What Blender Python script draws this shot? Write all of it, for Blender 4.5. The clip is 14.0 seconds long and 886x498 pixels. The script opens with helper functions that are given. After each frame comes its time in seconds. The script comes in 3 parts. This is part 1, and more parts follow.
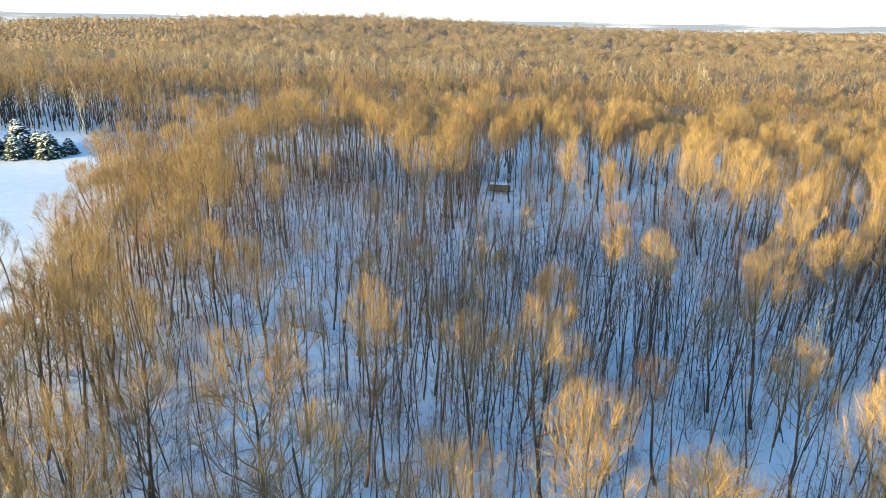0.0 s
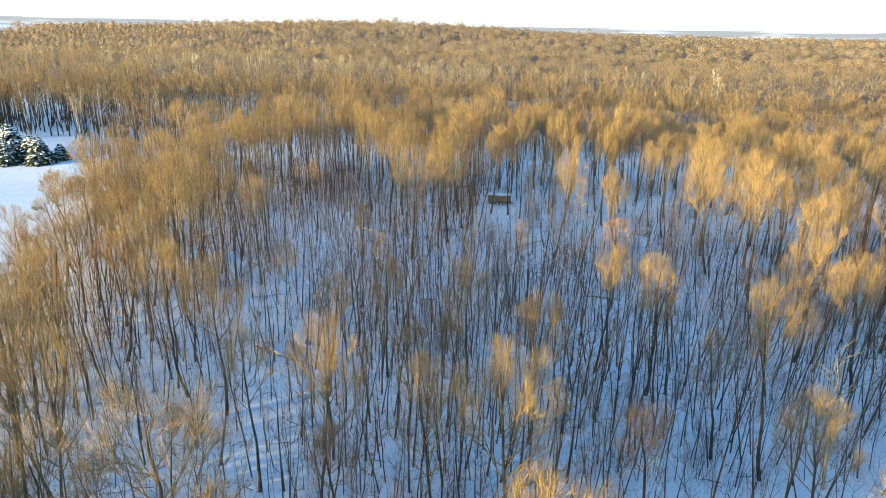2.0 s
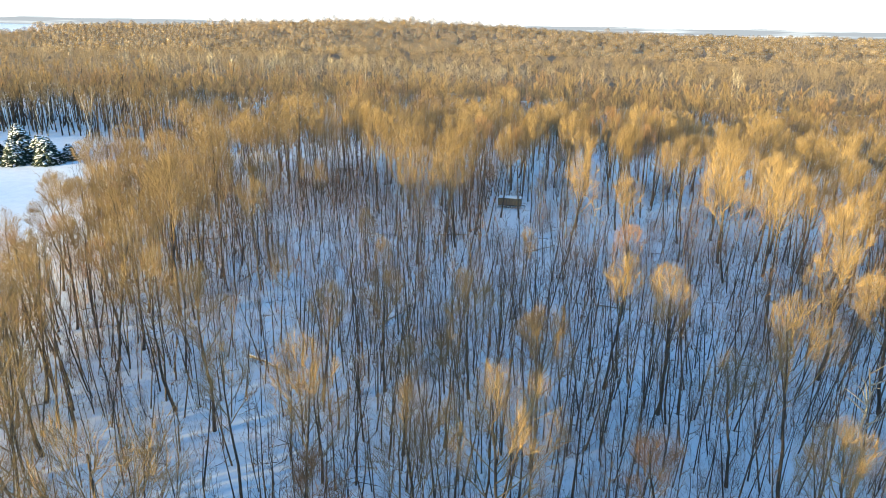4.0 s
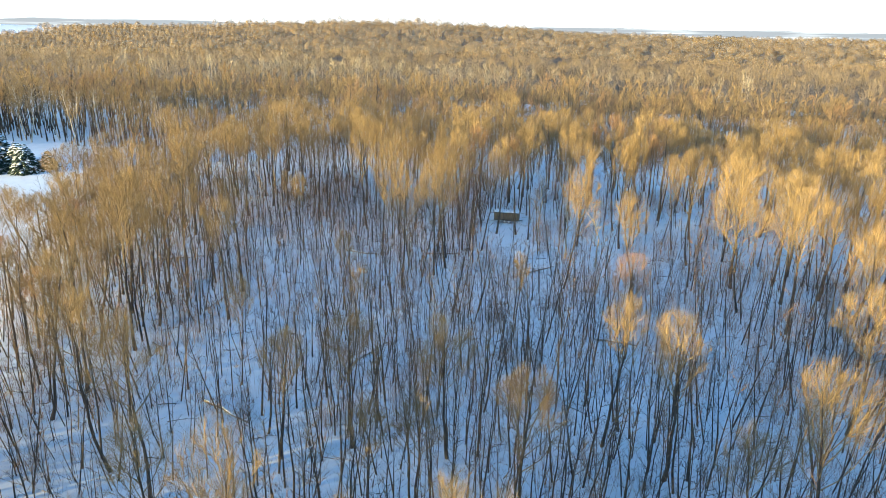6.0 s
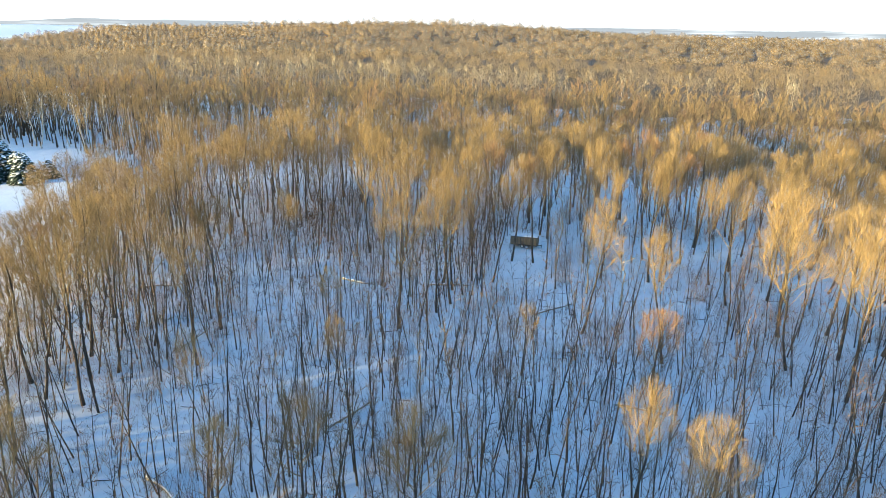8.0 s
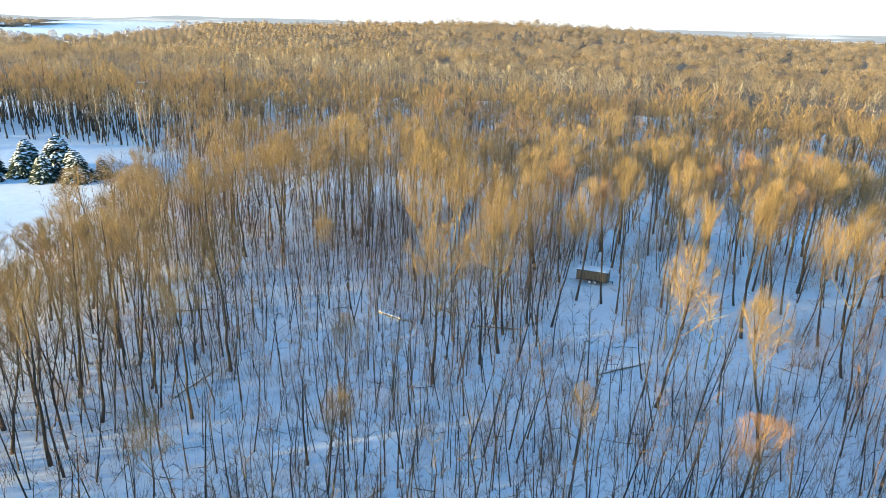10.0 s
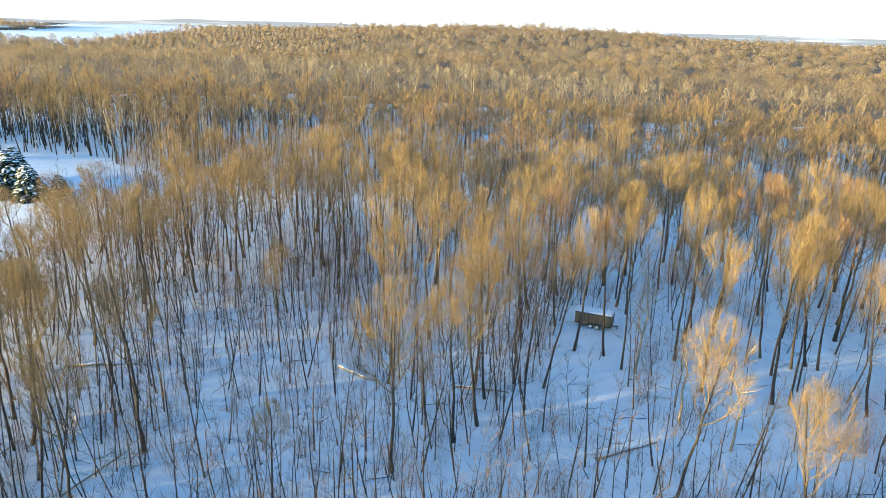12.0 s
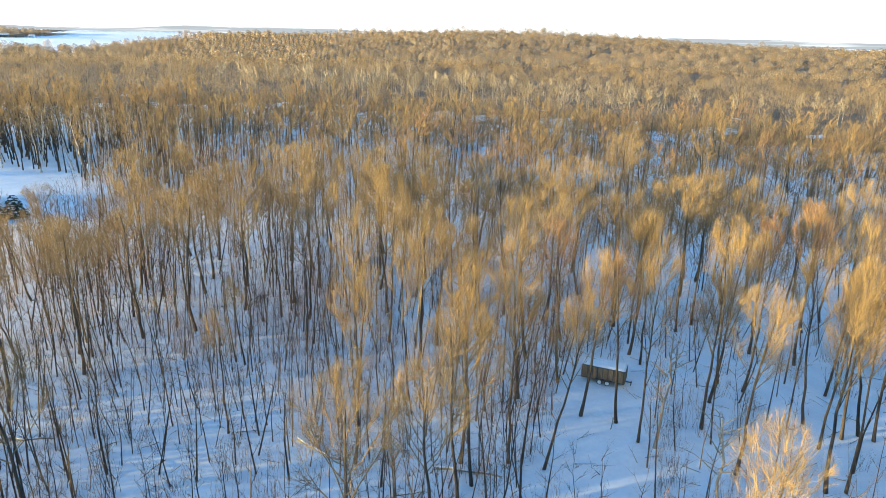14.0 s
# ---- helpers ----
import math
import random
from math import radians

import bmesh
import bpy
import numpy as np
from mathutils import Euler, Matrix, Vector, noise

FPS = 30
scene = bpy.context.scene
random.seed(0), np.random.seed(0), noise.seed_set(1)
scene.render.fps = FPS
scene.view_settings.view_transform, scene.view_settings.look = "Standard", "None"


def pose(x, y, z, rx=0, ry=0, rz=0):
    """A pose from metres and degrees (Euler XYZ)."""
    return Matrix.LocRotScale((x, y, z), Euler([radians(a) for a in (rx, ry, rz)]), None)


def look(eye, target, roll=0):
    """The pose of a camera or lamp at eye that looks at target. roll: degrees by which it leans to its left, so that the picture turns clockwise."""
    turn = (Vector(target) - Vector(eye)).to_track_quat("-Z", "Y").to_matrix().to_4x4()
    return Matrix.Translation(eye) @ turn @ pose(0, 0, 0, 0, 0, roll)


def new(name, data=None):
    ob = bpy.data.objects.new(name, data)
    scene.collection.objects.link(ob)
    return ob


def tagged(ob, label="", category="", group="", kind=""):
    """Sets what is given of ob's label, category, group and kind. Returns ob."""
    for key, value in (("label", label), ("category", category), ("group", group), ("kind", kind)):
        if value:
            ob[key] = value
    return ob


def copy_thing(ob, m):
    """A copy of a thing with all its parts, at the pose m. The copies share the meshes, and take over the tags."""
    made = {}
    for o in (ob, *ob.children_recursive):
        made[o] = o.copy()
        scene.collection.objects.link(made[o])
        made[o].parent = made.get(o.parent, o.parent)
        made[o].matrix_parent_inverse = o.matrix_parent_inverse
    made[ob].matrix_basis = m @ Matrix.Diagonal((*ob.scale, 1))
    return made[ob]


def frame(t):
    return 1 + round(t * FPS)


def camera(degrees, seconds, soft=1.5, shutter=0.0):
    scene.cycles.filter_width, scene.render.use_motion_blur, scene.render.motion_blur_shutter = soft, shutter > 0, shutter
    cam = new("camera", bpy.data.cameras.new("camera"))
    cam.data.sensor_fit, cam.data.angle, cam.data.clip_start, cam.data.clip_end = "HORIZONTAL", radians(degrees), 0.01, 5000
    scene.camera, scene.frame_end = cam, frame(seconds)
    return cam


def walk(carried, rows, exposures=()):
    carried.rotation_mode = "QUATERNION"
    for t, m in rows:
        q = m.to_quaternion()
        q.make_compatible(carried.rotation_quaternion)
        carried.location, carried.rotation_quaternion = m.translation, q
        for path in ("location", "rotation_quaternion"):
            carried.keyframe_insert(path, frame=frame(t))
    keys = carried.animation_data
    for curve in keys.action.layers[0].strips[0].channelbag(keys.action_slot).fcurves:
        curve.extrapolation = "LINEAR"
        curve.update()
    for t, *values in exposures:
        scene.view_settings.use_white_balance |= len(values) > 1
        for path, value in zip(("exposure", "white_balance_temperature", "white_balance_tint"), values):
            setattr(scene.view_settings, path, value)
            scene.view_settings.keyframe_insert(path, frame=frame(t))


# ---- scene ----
cam = camera(67.0, 14.0, soft=0.5)
EXPO, KELVIN, TINT, SKY, SUN, HAZE = 2.08, 5300, 4, 0.152, 5.0, 0.45
PATH = [
    (0, (1.578, 0.593, 36.771), (1.493, 2.484, 36.125), 1.0),
    (0.5, (2.771, 3.626, 36.697), (2.682, 5.52, 36.06), 1.1),
    (1, (3.752, 5.979, 36.724), (3.663, 7.874, 36.091), 1.0),
    (1.5, (4.421, 7.207, 36.604), (4.315, 9.101, 35.97), 1.0),
    (2, (4.733, 7.493, 36.39), (4.609, 9.386, 35.758), 1.1),
    (2.5, (4.958, 7.671, 36.213), (4.827, 9.564, 35.581), 1.1),
    (3, (5.249, 8.336, 36.113), (5.103, 10.228, 35.483), 1.2),
    (3.2, (5.417, 8.824, 36.108), (5.263, 10.715, 35.474), 1.2),
    (5.3, (7.137, 16.825, 36.338), (6.949, 18.713, 35.704), 0.9),
    (5.5, (7.331, 17.826, 36.369), (7.139, 19.714, 35.737), 1.0),
    (6, (7.935, 20.736, 36.535), (7.743, 22.624, 35.903), 1.0),
    (6.5, (8.593, 23.807, 36.706), (8.375, 25.692, 36.074), 1.0),
    (7, (9.269, 26.947, 36.952), (9.01, 28.826, 36.317), 1.0),
    (7.5, (9.824, 30.219, 37.225), (9.564, 32.098, 36.59), 0.9),
    (8, (10.395, 33.641, 37.403), (10.107, 35.516, 36.77), 1.0),
    (8.5, (10.861, 37.079, 37.422), (10.533, 38.948, 36.792), 1.2),
    (8.7, (10.923, 38.529, 37.418), (10.529, 40.385, 36.785), 1.2),
    (10.8, (10.844, 55.261, 37.469), (10.327, 57.085, 36.833), 1.6),
    (11, (10.818, 56.833, 37.456), (10.298, 58.657, 36.822), 1.6),
    (11.5, (10.679, 60.672, 37.388), (10.156, 62.496, 36.756), 1.6),
    (12, (10.396, 64.53, 37.331), (9.873, 66.355, 36.702), 1.6),
    (12.5, (10.023, 68.289, 37.276), (9.496, 70.114, 36.648), 1.5),
    (13, (9.548, 71.982, 37.283), (9.02, 73.806, 36.656), 1.6),
    (13.5, (9.023, 75.421, 37.286), (8.491, 77.246, 36.666), 1.6),
    (14, (8.591, 78.311, 37.252), (8.06, 80.138, 36.638), 1.4),
]
walk(cam, [(t, look(eye, target, roll)) for t, eye, target, roll in PATH],
     exposures=[(0.0, EXPO, KELVIN, TINT), (3.0, EXPO, KELVIN - 30, TINT), (8.0, EXPO + 0.02, KELVIN - 150, TINT - 1), (11.5, EXPO + 0.02, KELVIN - 130, TINT - 1), (14.0, EXPO, KELVIN - 60, TINT)])

# ---- world and sun: a low winter sun behind the flight, from the open field's side ----
SUN_HEADING, SUN_HEIGHT = 56.0, 5.6
world = bpy.data.worlds.new("sky")
scene.world = world
world.use_nodes = True
wn = world.node_tree.nodes
sky = wn.new("ShaderNodeTexSky")
sky.sky_type, sky.sun_disc = "NISHITA", False
sky.sun_elevation, sky.sun_rotation = radians(SUN_HEIGHT), radians(180 + SUN_HEADING)
sky.altitude, sky.air_density, sky.dust_density, sky.ozone_density = 200, 1.0, 0.5, 2.0
wn["Background"].inputs["Strength"].default_value = SKY
world.node_tree.links.new(sky.outputs[0], wn["Background"].inputs["Color"])
sun = new("sun", bpy.data.lights.new("sun", "SUN"))
sun.data.energy, sun.data.angle, sun.data.color = SUN, radians(0.6), (1.0, 0.65, 0.20)
h, e = radians(SUN_HEADING), radians(SUN_HEIGHT)
sun.matrix_world = look((0, 0, 60), (math.sin(h) * math.cos(e), math.cos(h) * math.cos(e), 60 - math.sin(e)))

# ---- materials ----


def material(name, dark, light, scale=2.0, rough=0.8, bump=0.3, vary=0.25, detail=6.0, grain=None, stretch=(1, 1, 1), sheer=0.0, gaps=None):
    """A mottled matte surface: two colours mixed by coarse and fine noise, a shift from piece to piece, and fine relief."""
    mat = bpy.data.materials.new(name)
    mat.use_nodes = True
    nt = mat.node_tree
    n, link = nt.nodes, nt.links.new
    bsdf = n["Principled BSDF"]
    bsdf.inputs["Roughness"].default_value = rough
    bsdf.inputs["Specular IOR Level"].default_value = 0.25
    where = n.new("ShaderNodeTexCoord")
    mapping = n.new("ShaderNodeMapping")
    mapping.inputs["Scale"].default_value = stretch
    link(where.outputs["Object"], mapping.inputs["Vector"])
    coarse, fine = n.new("ShaderNodeTexNoise"), n.new("ShaderNodeTexNoise")
    for node, s in ((coarse, scale), (fine, grain or scale * 9)):
        node.inputs["Scale"].default_value, node.inputs["Detail"].default_value = s, detail
        link(mapping.outputs[0], node.inputs["Vector"])
    ramp = n.new("ShaderNodeValToRGB")
    ramp.color_ramp.elements[0].color, ramp.color_ramp.elements[1].color = (*dark, 1), (*light, 1)
    ramp.color_ramp.elements[0].position, ramp.color_ramp.elements[1].position = 0.33, 0.67
    mix = n.new("ShaderNodeMath")
    mix.operation = "MULTIPLY_ADD"
    mix.inputs[1].default_value = 0.4
    half = n.new("ShaderNodeMath")
    half.operation = "MULTIPLY"
    half.inputs[1].default_value = 0.6
    link(coarse.outputs["Fac"], half.inputs[0])
    link(fine.outputs["Fac"], mix.inputs[0])
    link(half.outputs[0], mix.inputs[2])
    link(mix.outputs[0], ramp.inputs["Fac"])
    colour = ramp.outputs["Color"]
    if vary:
        info, geo = n.new("ShaderNodeObjectInfo"), n.new("ShaderNodeNewGeometry")
        add = n.new("ShaderNodeMath")
        add.operation = "ADD"
        link(info.outputs["Random"], add.inputs[0])
        link(geo.outputs["Random Per Island"], add.inputs[1])
        span = n.new("ShaderNodeMapRange")
        span.inputs["From Max"].default_value = 2.0
        span.inputs["To Min"].default_value, span.inputs["To Max"].default_value = 1 - vary, 1 + vary
        link(add.outputs[0], span.inputs["Value"])
        hsv = n.new("ShaderNodeHueSaturation")
        link(colour, hsv.inputs["Color"])
        link(span.outputs[0], hsv.inputs["Value"])
        colour = hsv.outputs["Color"]
    link(colour, bsdf.inputs["Base Color"])
    if bump:
        b = n.new("ShaderNodeBump")
        b.inputs["Strength"].default_value, b.inputs["Distance"].default_value = bump, 0.05
        link(fine.outputs["Fac"], b.inputs["Height"])
        link(b.outputs[0], bsdf.inputs["Normal"])
    if sheer:
        passing, blend = n.new("ShaderNodeBsdfTranslucent"), n.new("ShaderNodeMixShader")
        blend.inputs[0].default_value = sheer
        link(colour, passing.inputs["Color"])
        link(bsdf.outputs[0], blend.inputs[1])
        link(passing.outputs[0], blend.inputs[2])
        link(blend.outputs[0], n["Material Output"].inputs["Surface"])
        if gaps:
            holes, shares, clear, last = n.new("ShaderNodeTexNoise"), n.new("ShaderNodeMapRange"), n.new("ShaderNodeBsdfTransparent"), n.new("ShaderNodeMixShader")
            holes.inputs["Scale"].default_value, holes.inputs["Detail"].default_value = gaps, 3.0
            shares.inputs["From Min"].default_value, shares.inputs["From Max"].default_value = 0.38, 0.62
            shares.inputs["To Min"].default_value, shares.inputs["To Max"].default_value = 0.05, 0.52
            link(where.outputs["Object"], holes.inputs["Vector"])
            link(holes.outputs["Fac"], shares.inputs["Value"])
            link(shares.outputs[0], last.inputs[0])
            link(clear.outputs[0], last.inputs[1])
            link(blend.outputs[0], last.inputs[2])
            link(last.outputs[0], n["Material Output"].inputs["Surface"])
    return mat


SNOW = material("snow", (0.72, 0.74, 0.77), (0.86, 0.87, 0.88), 0.35, 0.55, 0.35, 0.0, grain=2.3)
SNOWCAP = material("snow_cap", (0.80, 0.81, 0.83), (0.88, 0.88, 0.89), 2.0, 0.5, 0.2, 0.05)
# Smooth pale limb bark, with sunlight on the crowns painted into its colour.
LIMB = material("sallow_sunlit_limb_bark", (0.14, 0.10, 0.055), (0.34, 0.255, 0.13), 1.5, 0.85, 0.4, 0.2, stretch=(3, 3, 0.5))
# Bark darkened in colour to imitate the shade around the trunks.
BARK = material("grey_brown_shaded_bark", (0.03, 0.025, 0.02), (0.11, 0.088, 0.065), 1.5, 0.9, 0.6, 0.3, stretch=(3, 3, 0.5))
TWIG = material("ochre_twigs", (0.165, 0.117, 0.055), (0.34, 0.243, 0.114), 0.6, 0.7, 0, 0.5)
TWIG_RED = material("russet_twigs", (0.18, 0.105, 0.055), (0.34, 0.21, 0.11), 0.6, 0.7, 0, 0.5)
# Understorey shade is painted in: a darker grey than the twigs have.
BRUSH = material("grey_shaded_brush_twigs", (0.05, 0.038, 0.03), (0.13, 0.10, 0.075), 0.8, 0.8, 0, 0.45)
PALE = material("pale_dead_wood", (0.22, 0.18, 0.125), (0.48, 0.41, 0.30), 1.2, 0.85, 0.5, 0.15, stretch=(3, 3, 0.6))
BIRCH = material("birch_bark", (0.35, 0.31, 0.25), (0.68, 0.63, 0.54), 1.0, 0.7, 0.2, 0.15, stretch=(1, 1, 3))
# Distance haze is painted in: paler, greyer colours than the near twigs.
HAZED_WOODS = material("distant_woods", (0.25, 0.195, 0.14), (0.44, 0.35, 0.26), 0.05, 0.95, 0, 0.35, grain=0.5, sheer=0.45)
SPRAY = material("ochre_twig_sprays", (0.215, 0.152, 0.075), (0.42, 0.30, 0.15), 0.6, 0.8, 0, 0.45, sheer=0.4)
SPRAY_RED = material("russet_twig_sprays", (0.215, 0.14, 0.078), (0.40, 0.265, 0.15), 0.6, 0.8, 0, 0.45, sheer=0.4)
# For the valley trees, greyed and lightened in colour to imitate haze.
SPRAY_HAZED = material("hazed_twig_sprays", (0.26, 0.198, 0.125), (0.46, 0.355, 0.23), 0.6, 0.8, 0, 0.4, sheer=0.45)
# Coloured like the distant woods, painted haze included.
VEIL = material("veil_of_fine_twigs", (0.25, 0.195, 0.135), (0.44, 0.35, 0.25), 0.3, 0.95, 0, 0.35, sheer=0.45, gaps=1.3)
NEEDLE = material("spruce_needles", (0.012, 0.022, 0.016), (0.035, 0.055, 0.035), 2.0, 0.8, 0.4, 0.2)

# ---- lie of the land ----
FIELD_EDGE = [(-66, -40), (-60, 20), (-54, 72), (-58, 92), (-70, 120), (-84, 148), (-100, 178), (-112, 206)]


def smooth(a, b, v):
    """Eases from 0 at a to 1 at b."""
    v = min(1.0, max(0.0, (v - a) / (b - a)))
    return v * v * (3 - 2 * v)


def bell(x, y, cx, cy, rx, ry):
    return math.exp(-((x - cx) / rx) ** 2 - ((y - cy) / ry) ** 2)


def ground_z(x, y):
    r = math.hypot(x, y - 80)
    z = 0.5 * noise.noise((x / 28, y / 28, 0.3)) + 1.2 * noise.noise((x / 90, y / 90, 4.1))
    z -= 5.0 * smooth(200, 330, y + 0.22 * x) * (1 - 0.45 * smooth(-40, -220, x))
    z -= 9.0 * math.exp(-((y - 400 + 0.45 * (x - 60)) / 30) ** 2) * smooth(-30, 40, x) * (1 - smooth(240, 420, x))
    z += 26.0 * bell(x, y, -330, 1500, 420, 420) + 12.0 * bell(x, y, 160, 1350, 380, 380)
    z += 5.0 * noise.noise((x / 260, y / 260, 7.7)) * smooth(300, 700, r)
    z += 3.0 * smooth(1200, 2500, r)
    z += 6.0 * noise.noise((x / 900, y / 900, 1.5)) * smooth(2800, 4400, r)
    return z


def field_x(y):
    """The x of the wood's edge along the open snow field."""
    for (x0, y0), (x1, y1) in zip(FIELD_EDGE, FIELD_EDGE[1:]):
        if y0 <= y <= y1:
            return x0 + (x1 - x0) * (y - y0) / (y1 - y0)
    return -1e6


def in_field(x, y):
    """The open snow field runs off sideways from the wood's edge."""
    if y < -40 or y > 206 + (-108 - x) * 0.06:
        return False
    # The unseen left bounds are chosen for where low sun enters or is blocked.
    return (-168 if y > 138 else -300) < x < (field_x(min(y, 205.9)) if y > -40 else -66)


def lake_near(b):
    """How far off the near shore of the frozen lake lies at a bearing."""
    return 1080 + 480 * smooth(-42, -35, b) + 2000 * smooth(-36, -30, b)


def wooded(x, y):
    """Whether trees stand here: woods all round, but for the field, the frozen lake and the far farmland."""
    if in_field(x, y):
        return False
    r, b = math.hypot(x, y), math.degrees(math.atan2(x, y))
    if r < 1000:
        return True
    if b < -30.5 and lake_near(b) < r < 2150 + 2550 * smooth(-47, -37, b):
        return False
    if b > 3 and r > 1500 + 260 * noise.noise((x / 400, y / 400, 2.9)):
        return noise.noise((x / 600, y / 170, 9.1)) > -0.02
    if b > -9 and r > 2000 + 350 * noise.noise((x / 500, y / 500, 2.2)):
        return noise.noise((x / 700, y / 210, 9.1)) > -0.05
    if r > 3000:
        return noise.noise((x / 800, y / 300, 5.2)) > -0.25
    return True


# ---- mesh helpers ----


def tri_mesh(name, verts, tris, mats, slots=None, shade=False):
    me = bpy.data.meshes.new(name)
    verts, tris = np.asarray(verts, np.float32), np.asarray(tris, np.int32)
    me.vertices.add(len(verts))
    me.vertices.foreach_set("co", verts.ravel())
    me.loops.add(tris.size)
    me.loops.foreach_set("vertex_index", tris.ravel())
    me.polygons.add(len(tris))
    me.polygons.foreach_set("loop_start", np.arange(0, tris.size, 3, dtype=np.int32))
    if slots is not None:
        me.polygons.foreach_set("material_index", np.asarray(slots, np.int32))
    me.polygons.foreach_set("use_smooth", np.full(len(tris), shade))
    for m in mats:
        me.materials.append(m)
    me.update()
    me.validate()
    return me


def tubes(segs, sides):
    """Tapered sticks (start, end, start radius, end radius) as triangles; a stick whose end radius is 0 runs to a point."""
    a = np.array([s[0] for s in segs], float)
    b = np.array([s[1] for s in segs], float)
    r0, r1 = np.array([s[2] for s in segs]), np.array([s[3] for s in segs])
    d = b - a
    d /= np.linalg.norm(d, axis=1, keepdims=True) + 1e-9
    ref = np.where(np.abs(d[:, 2:3]) > 0.95, [[1.0, 0, 0]], [[0, 0, 1.0]])
    u = np.cross(d, ref)
    u /= np.linalg.norm(u, axis=1, keepdims=True)
    v = np.cross(d, u)
    verts, tris, base = [], [], 0
    ang = np.arange(sides) * 2 * np.pi / sides
    for point in (True, False):
        pick = (r1 <= 0) == point
        n = int(pick.sum())
        if not n:
            continue
        off = u[pick][:, None] * np.cos(ang)[None, :, None] + v[pick][:, None] * np.sin(ang)[None, :, None]
        low = a[pick][:, None] + off * r0[pick][:, None, None]
        k = np.arange(sides)
        k2 = (k + 1) % sides
        if point:
            block = np.concatenate([low, b[pick][:, None]], 1)
            t = np.stack([k, k2, np.full(sides, sides)], 1)
        else:
            block = np.concatenate([low, b[pick][:, None] + off * r1[pick][:, None, None]], 1)
            t = np.concatenate([np.stack([k, k2, k2 + sides], 1), np.stack([k, k2 + sides, k + sides], 1)])
        step = block.shape[1]
        tris.append((t[None] + base + np.arange(n)[:, None, None] * step).reshape(-1, 3))
        verts.append(block.reshape(-1, 3))
        base += n * step
    return np.concatenate(verts), np.concatenate(tris)


def slivers(segs, rng):
    """The finest twigs (start, end, half width at the start): each a single pointed sliver, turned at random."""
    a, b = np.array([s[0] for s in segs], float), np.array([s[1] for s in segs], float)
    side = np.cross(b - a, rng.normal(0, 1, a.shape))
    side *= (np.array([s[2] for s in segs]) / (np.linalg.norm(side, axis=1) + 1e-9))[:, None]
    return np.stack([a + side, a - side, b], 1).reshape(-1, 3), np.arange(3 * len(segs)).reshape(-1, 3)


def joined(blocks):
    """Several (verts, tris) as one."""
    vs, ts, base = [], [], 0
    for v, t in blocks:
        vs.append(v)
        ts.append(t + base)
        base += len(v)
    return np.concatenate(vs), np.concatenate(ts)


def part(name, mesh, parent, label=""):
    ob = new(name, mesh)
    ob.parent = parent
    return tagged(ob, label)


def bm_mesh(name, bm, mat):
    me = bpy.data.meshes.new(name)
    bm.to_mesh(me)
    bm.free()
    me.materials.append(mat)
    return me


def box(bm, x0, y0, z0, x1, y1, z1, bevel=0.0):
    made = bmesh.ops.create_cube(bm, size=1, matrix=Matrix.LocRotScale(((x0 + x1) / 2, (y0 + y1) / 2, (z0 + z1) / 2), None, (x1 - x0, y1 - y0, z1 - z0)))
    if bevel:
        edges = list({ed for vert in made["verts"] for ed in vert.link_edges})
        bmesh.ops.bevel(bm, geom=edges, offset=bevel, segments=2, affect="EDGES", profile=0.5)
    return bm


# ---- ground: one sheet out to the horizon ----
def make_ground():
    sectors = 220
    radii = [0.0] + list(np.geomspace(4, 4850, 110))
    verts, tris = [(0, 90, ground_z(0, 90))], []
    for r in radii[1:]:
        for k in range(sectors):
            w = 2 * math.pi * k / sectors
            x, y = r * math.sin(w), 90 + r * math.cos(w)
            verts.append((x, y, ground_z(x, y)))
    for k in range(sectors):
        tris.append((0, 1 + (k + 1) % sectors, 1 + k))
    for i in range(len(radii) - 2):
        for k in range(sectors):
            p, q = 1 + i * sectors + k, 1 + i * sectors + (k + 1) % sectors
            tris += [(p, q, q + sectors), (p, q + sectors, p + sectors)]
    ob = new("ground", tri_mesh("ground", verts, tris, [SNOW], shade=True))
    return tagged(ob, "snow-covered woodland floor and open snowy fields", "ground", kind="structure")


make_ground()

# ---- trees ----


def vec(*v):
    return np.array(v, float)


def unit(v):
    return v / (np.linalg.norm(v) + 1e-9)


def bent(p0, bend, p3, steps):
    """Points on a curve that leaves p0 towards bend and ends at p3."""
    return [(1 - u) ** 2 * p0 + 2 * u * (1 - u) * bend + u * u * p3 for u in steps]


def along(pts, u):
    """The place and the way at the share u of a line of points."""
    f = min(u, 0.999) * (len(pts) - 1)
    i = int(f)
    return pts[i] + (pts[i + 1] - pts[i]) * (f - i), unit(pts[i + 1] - pts[i])


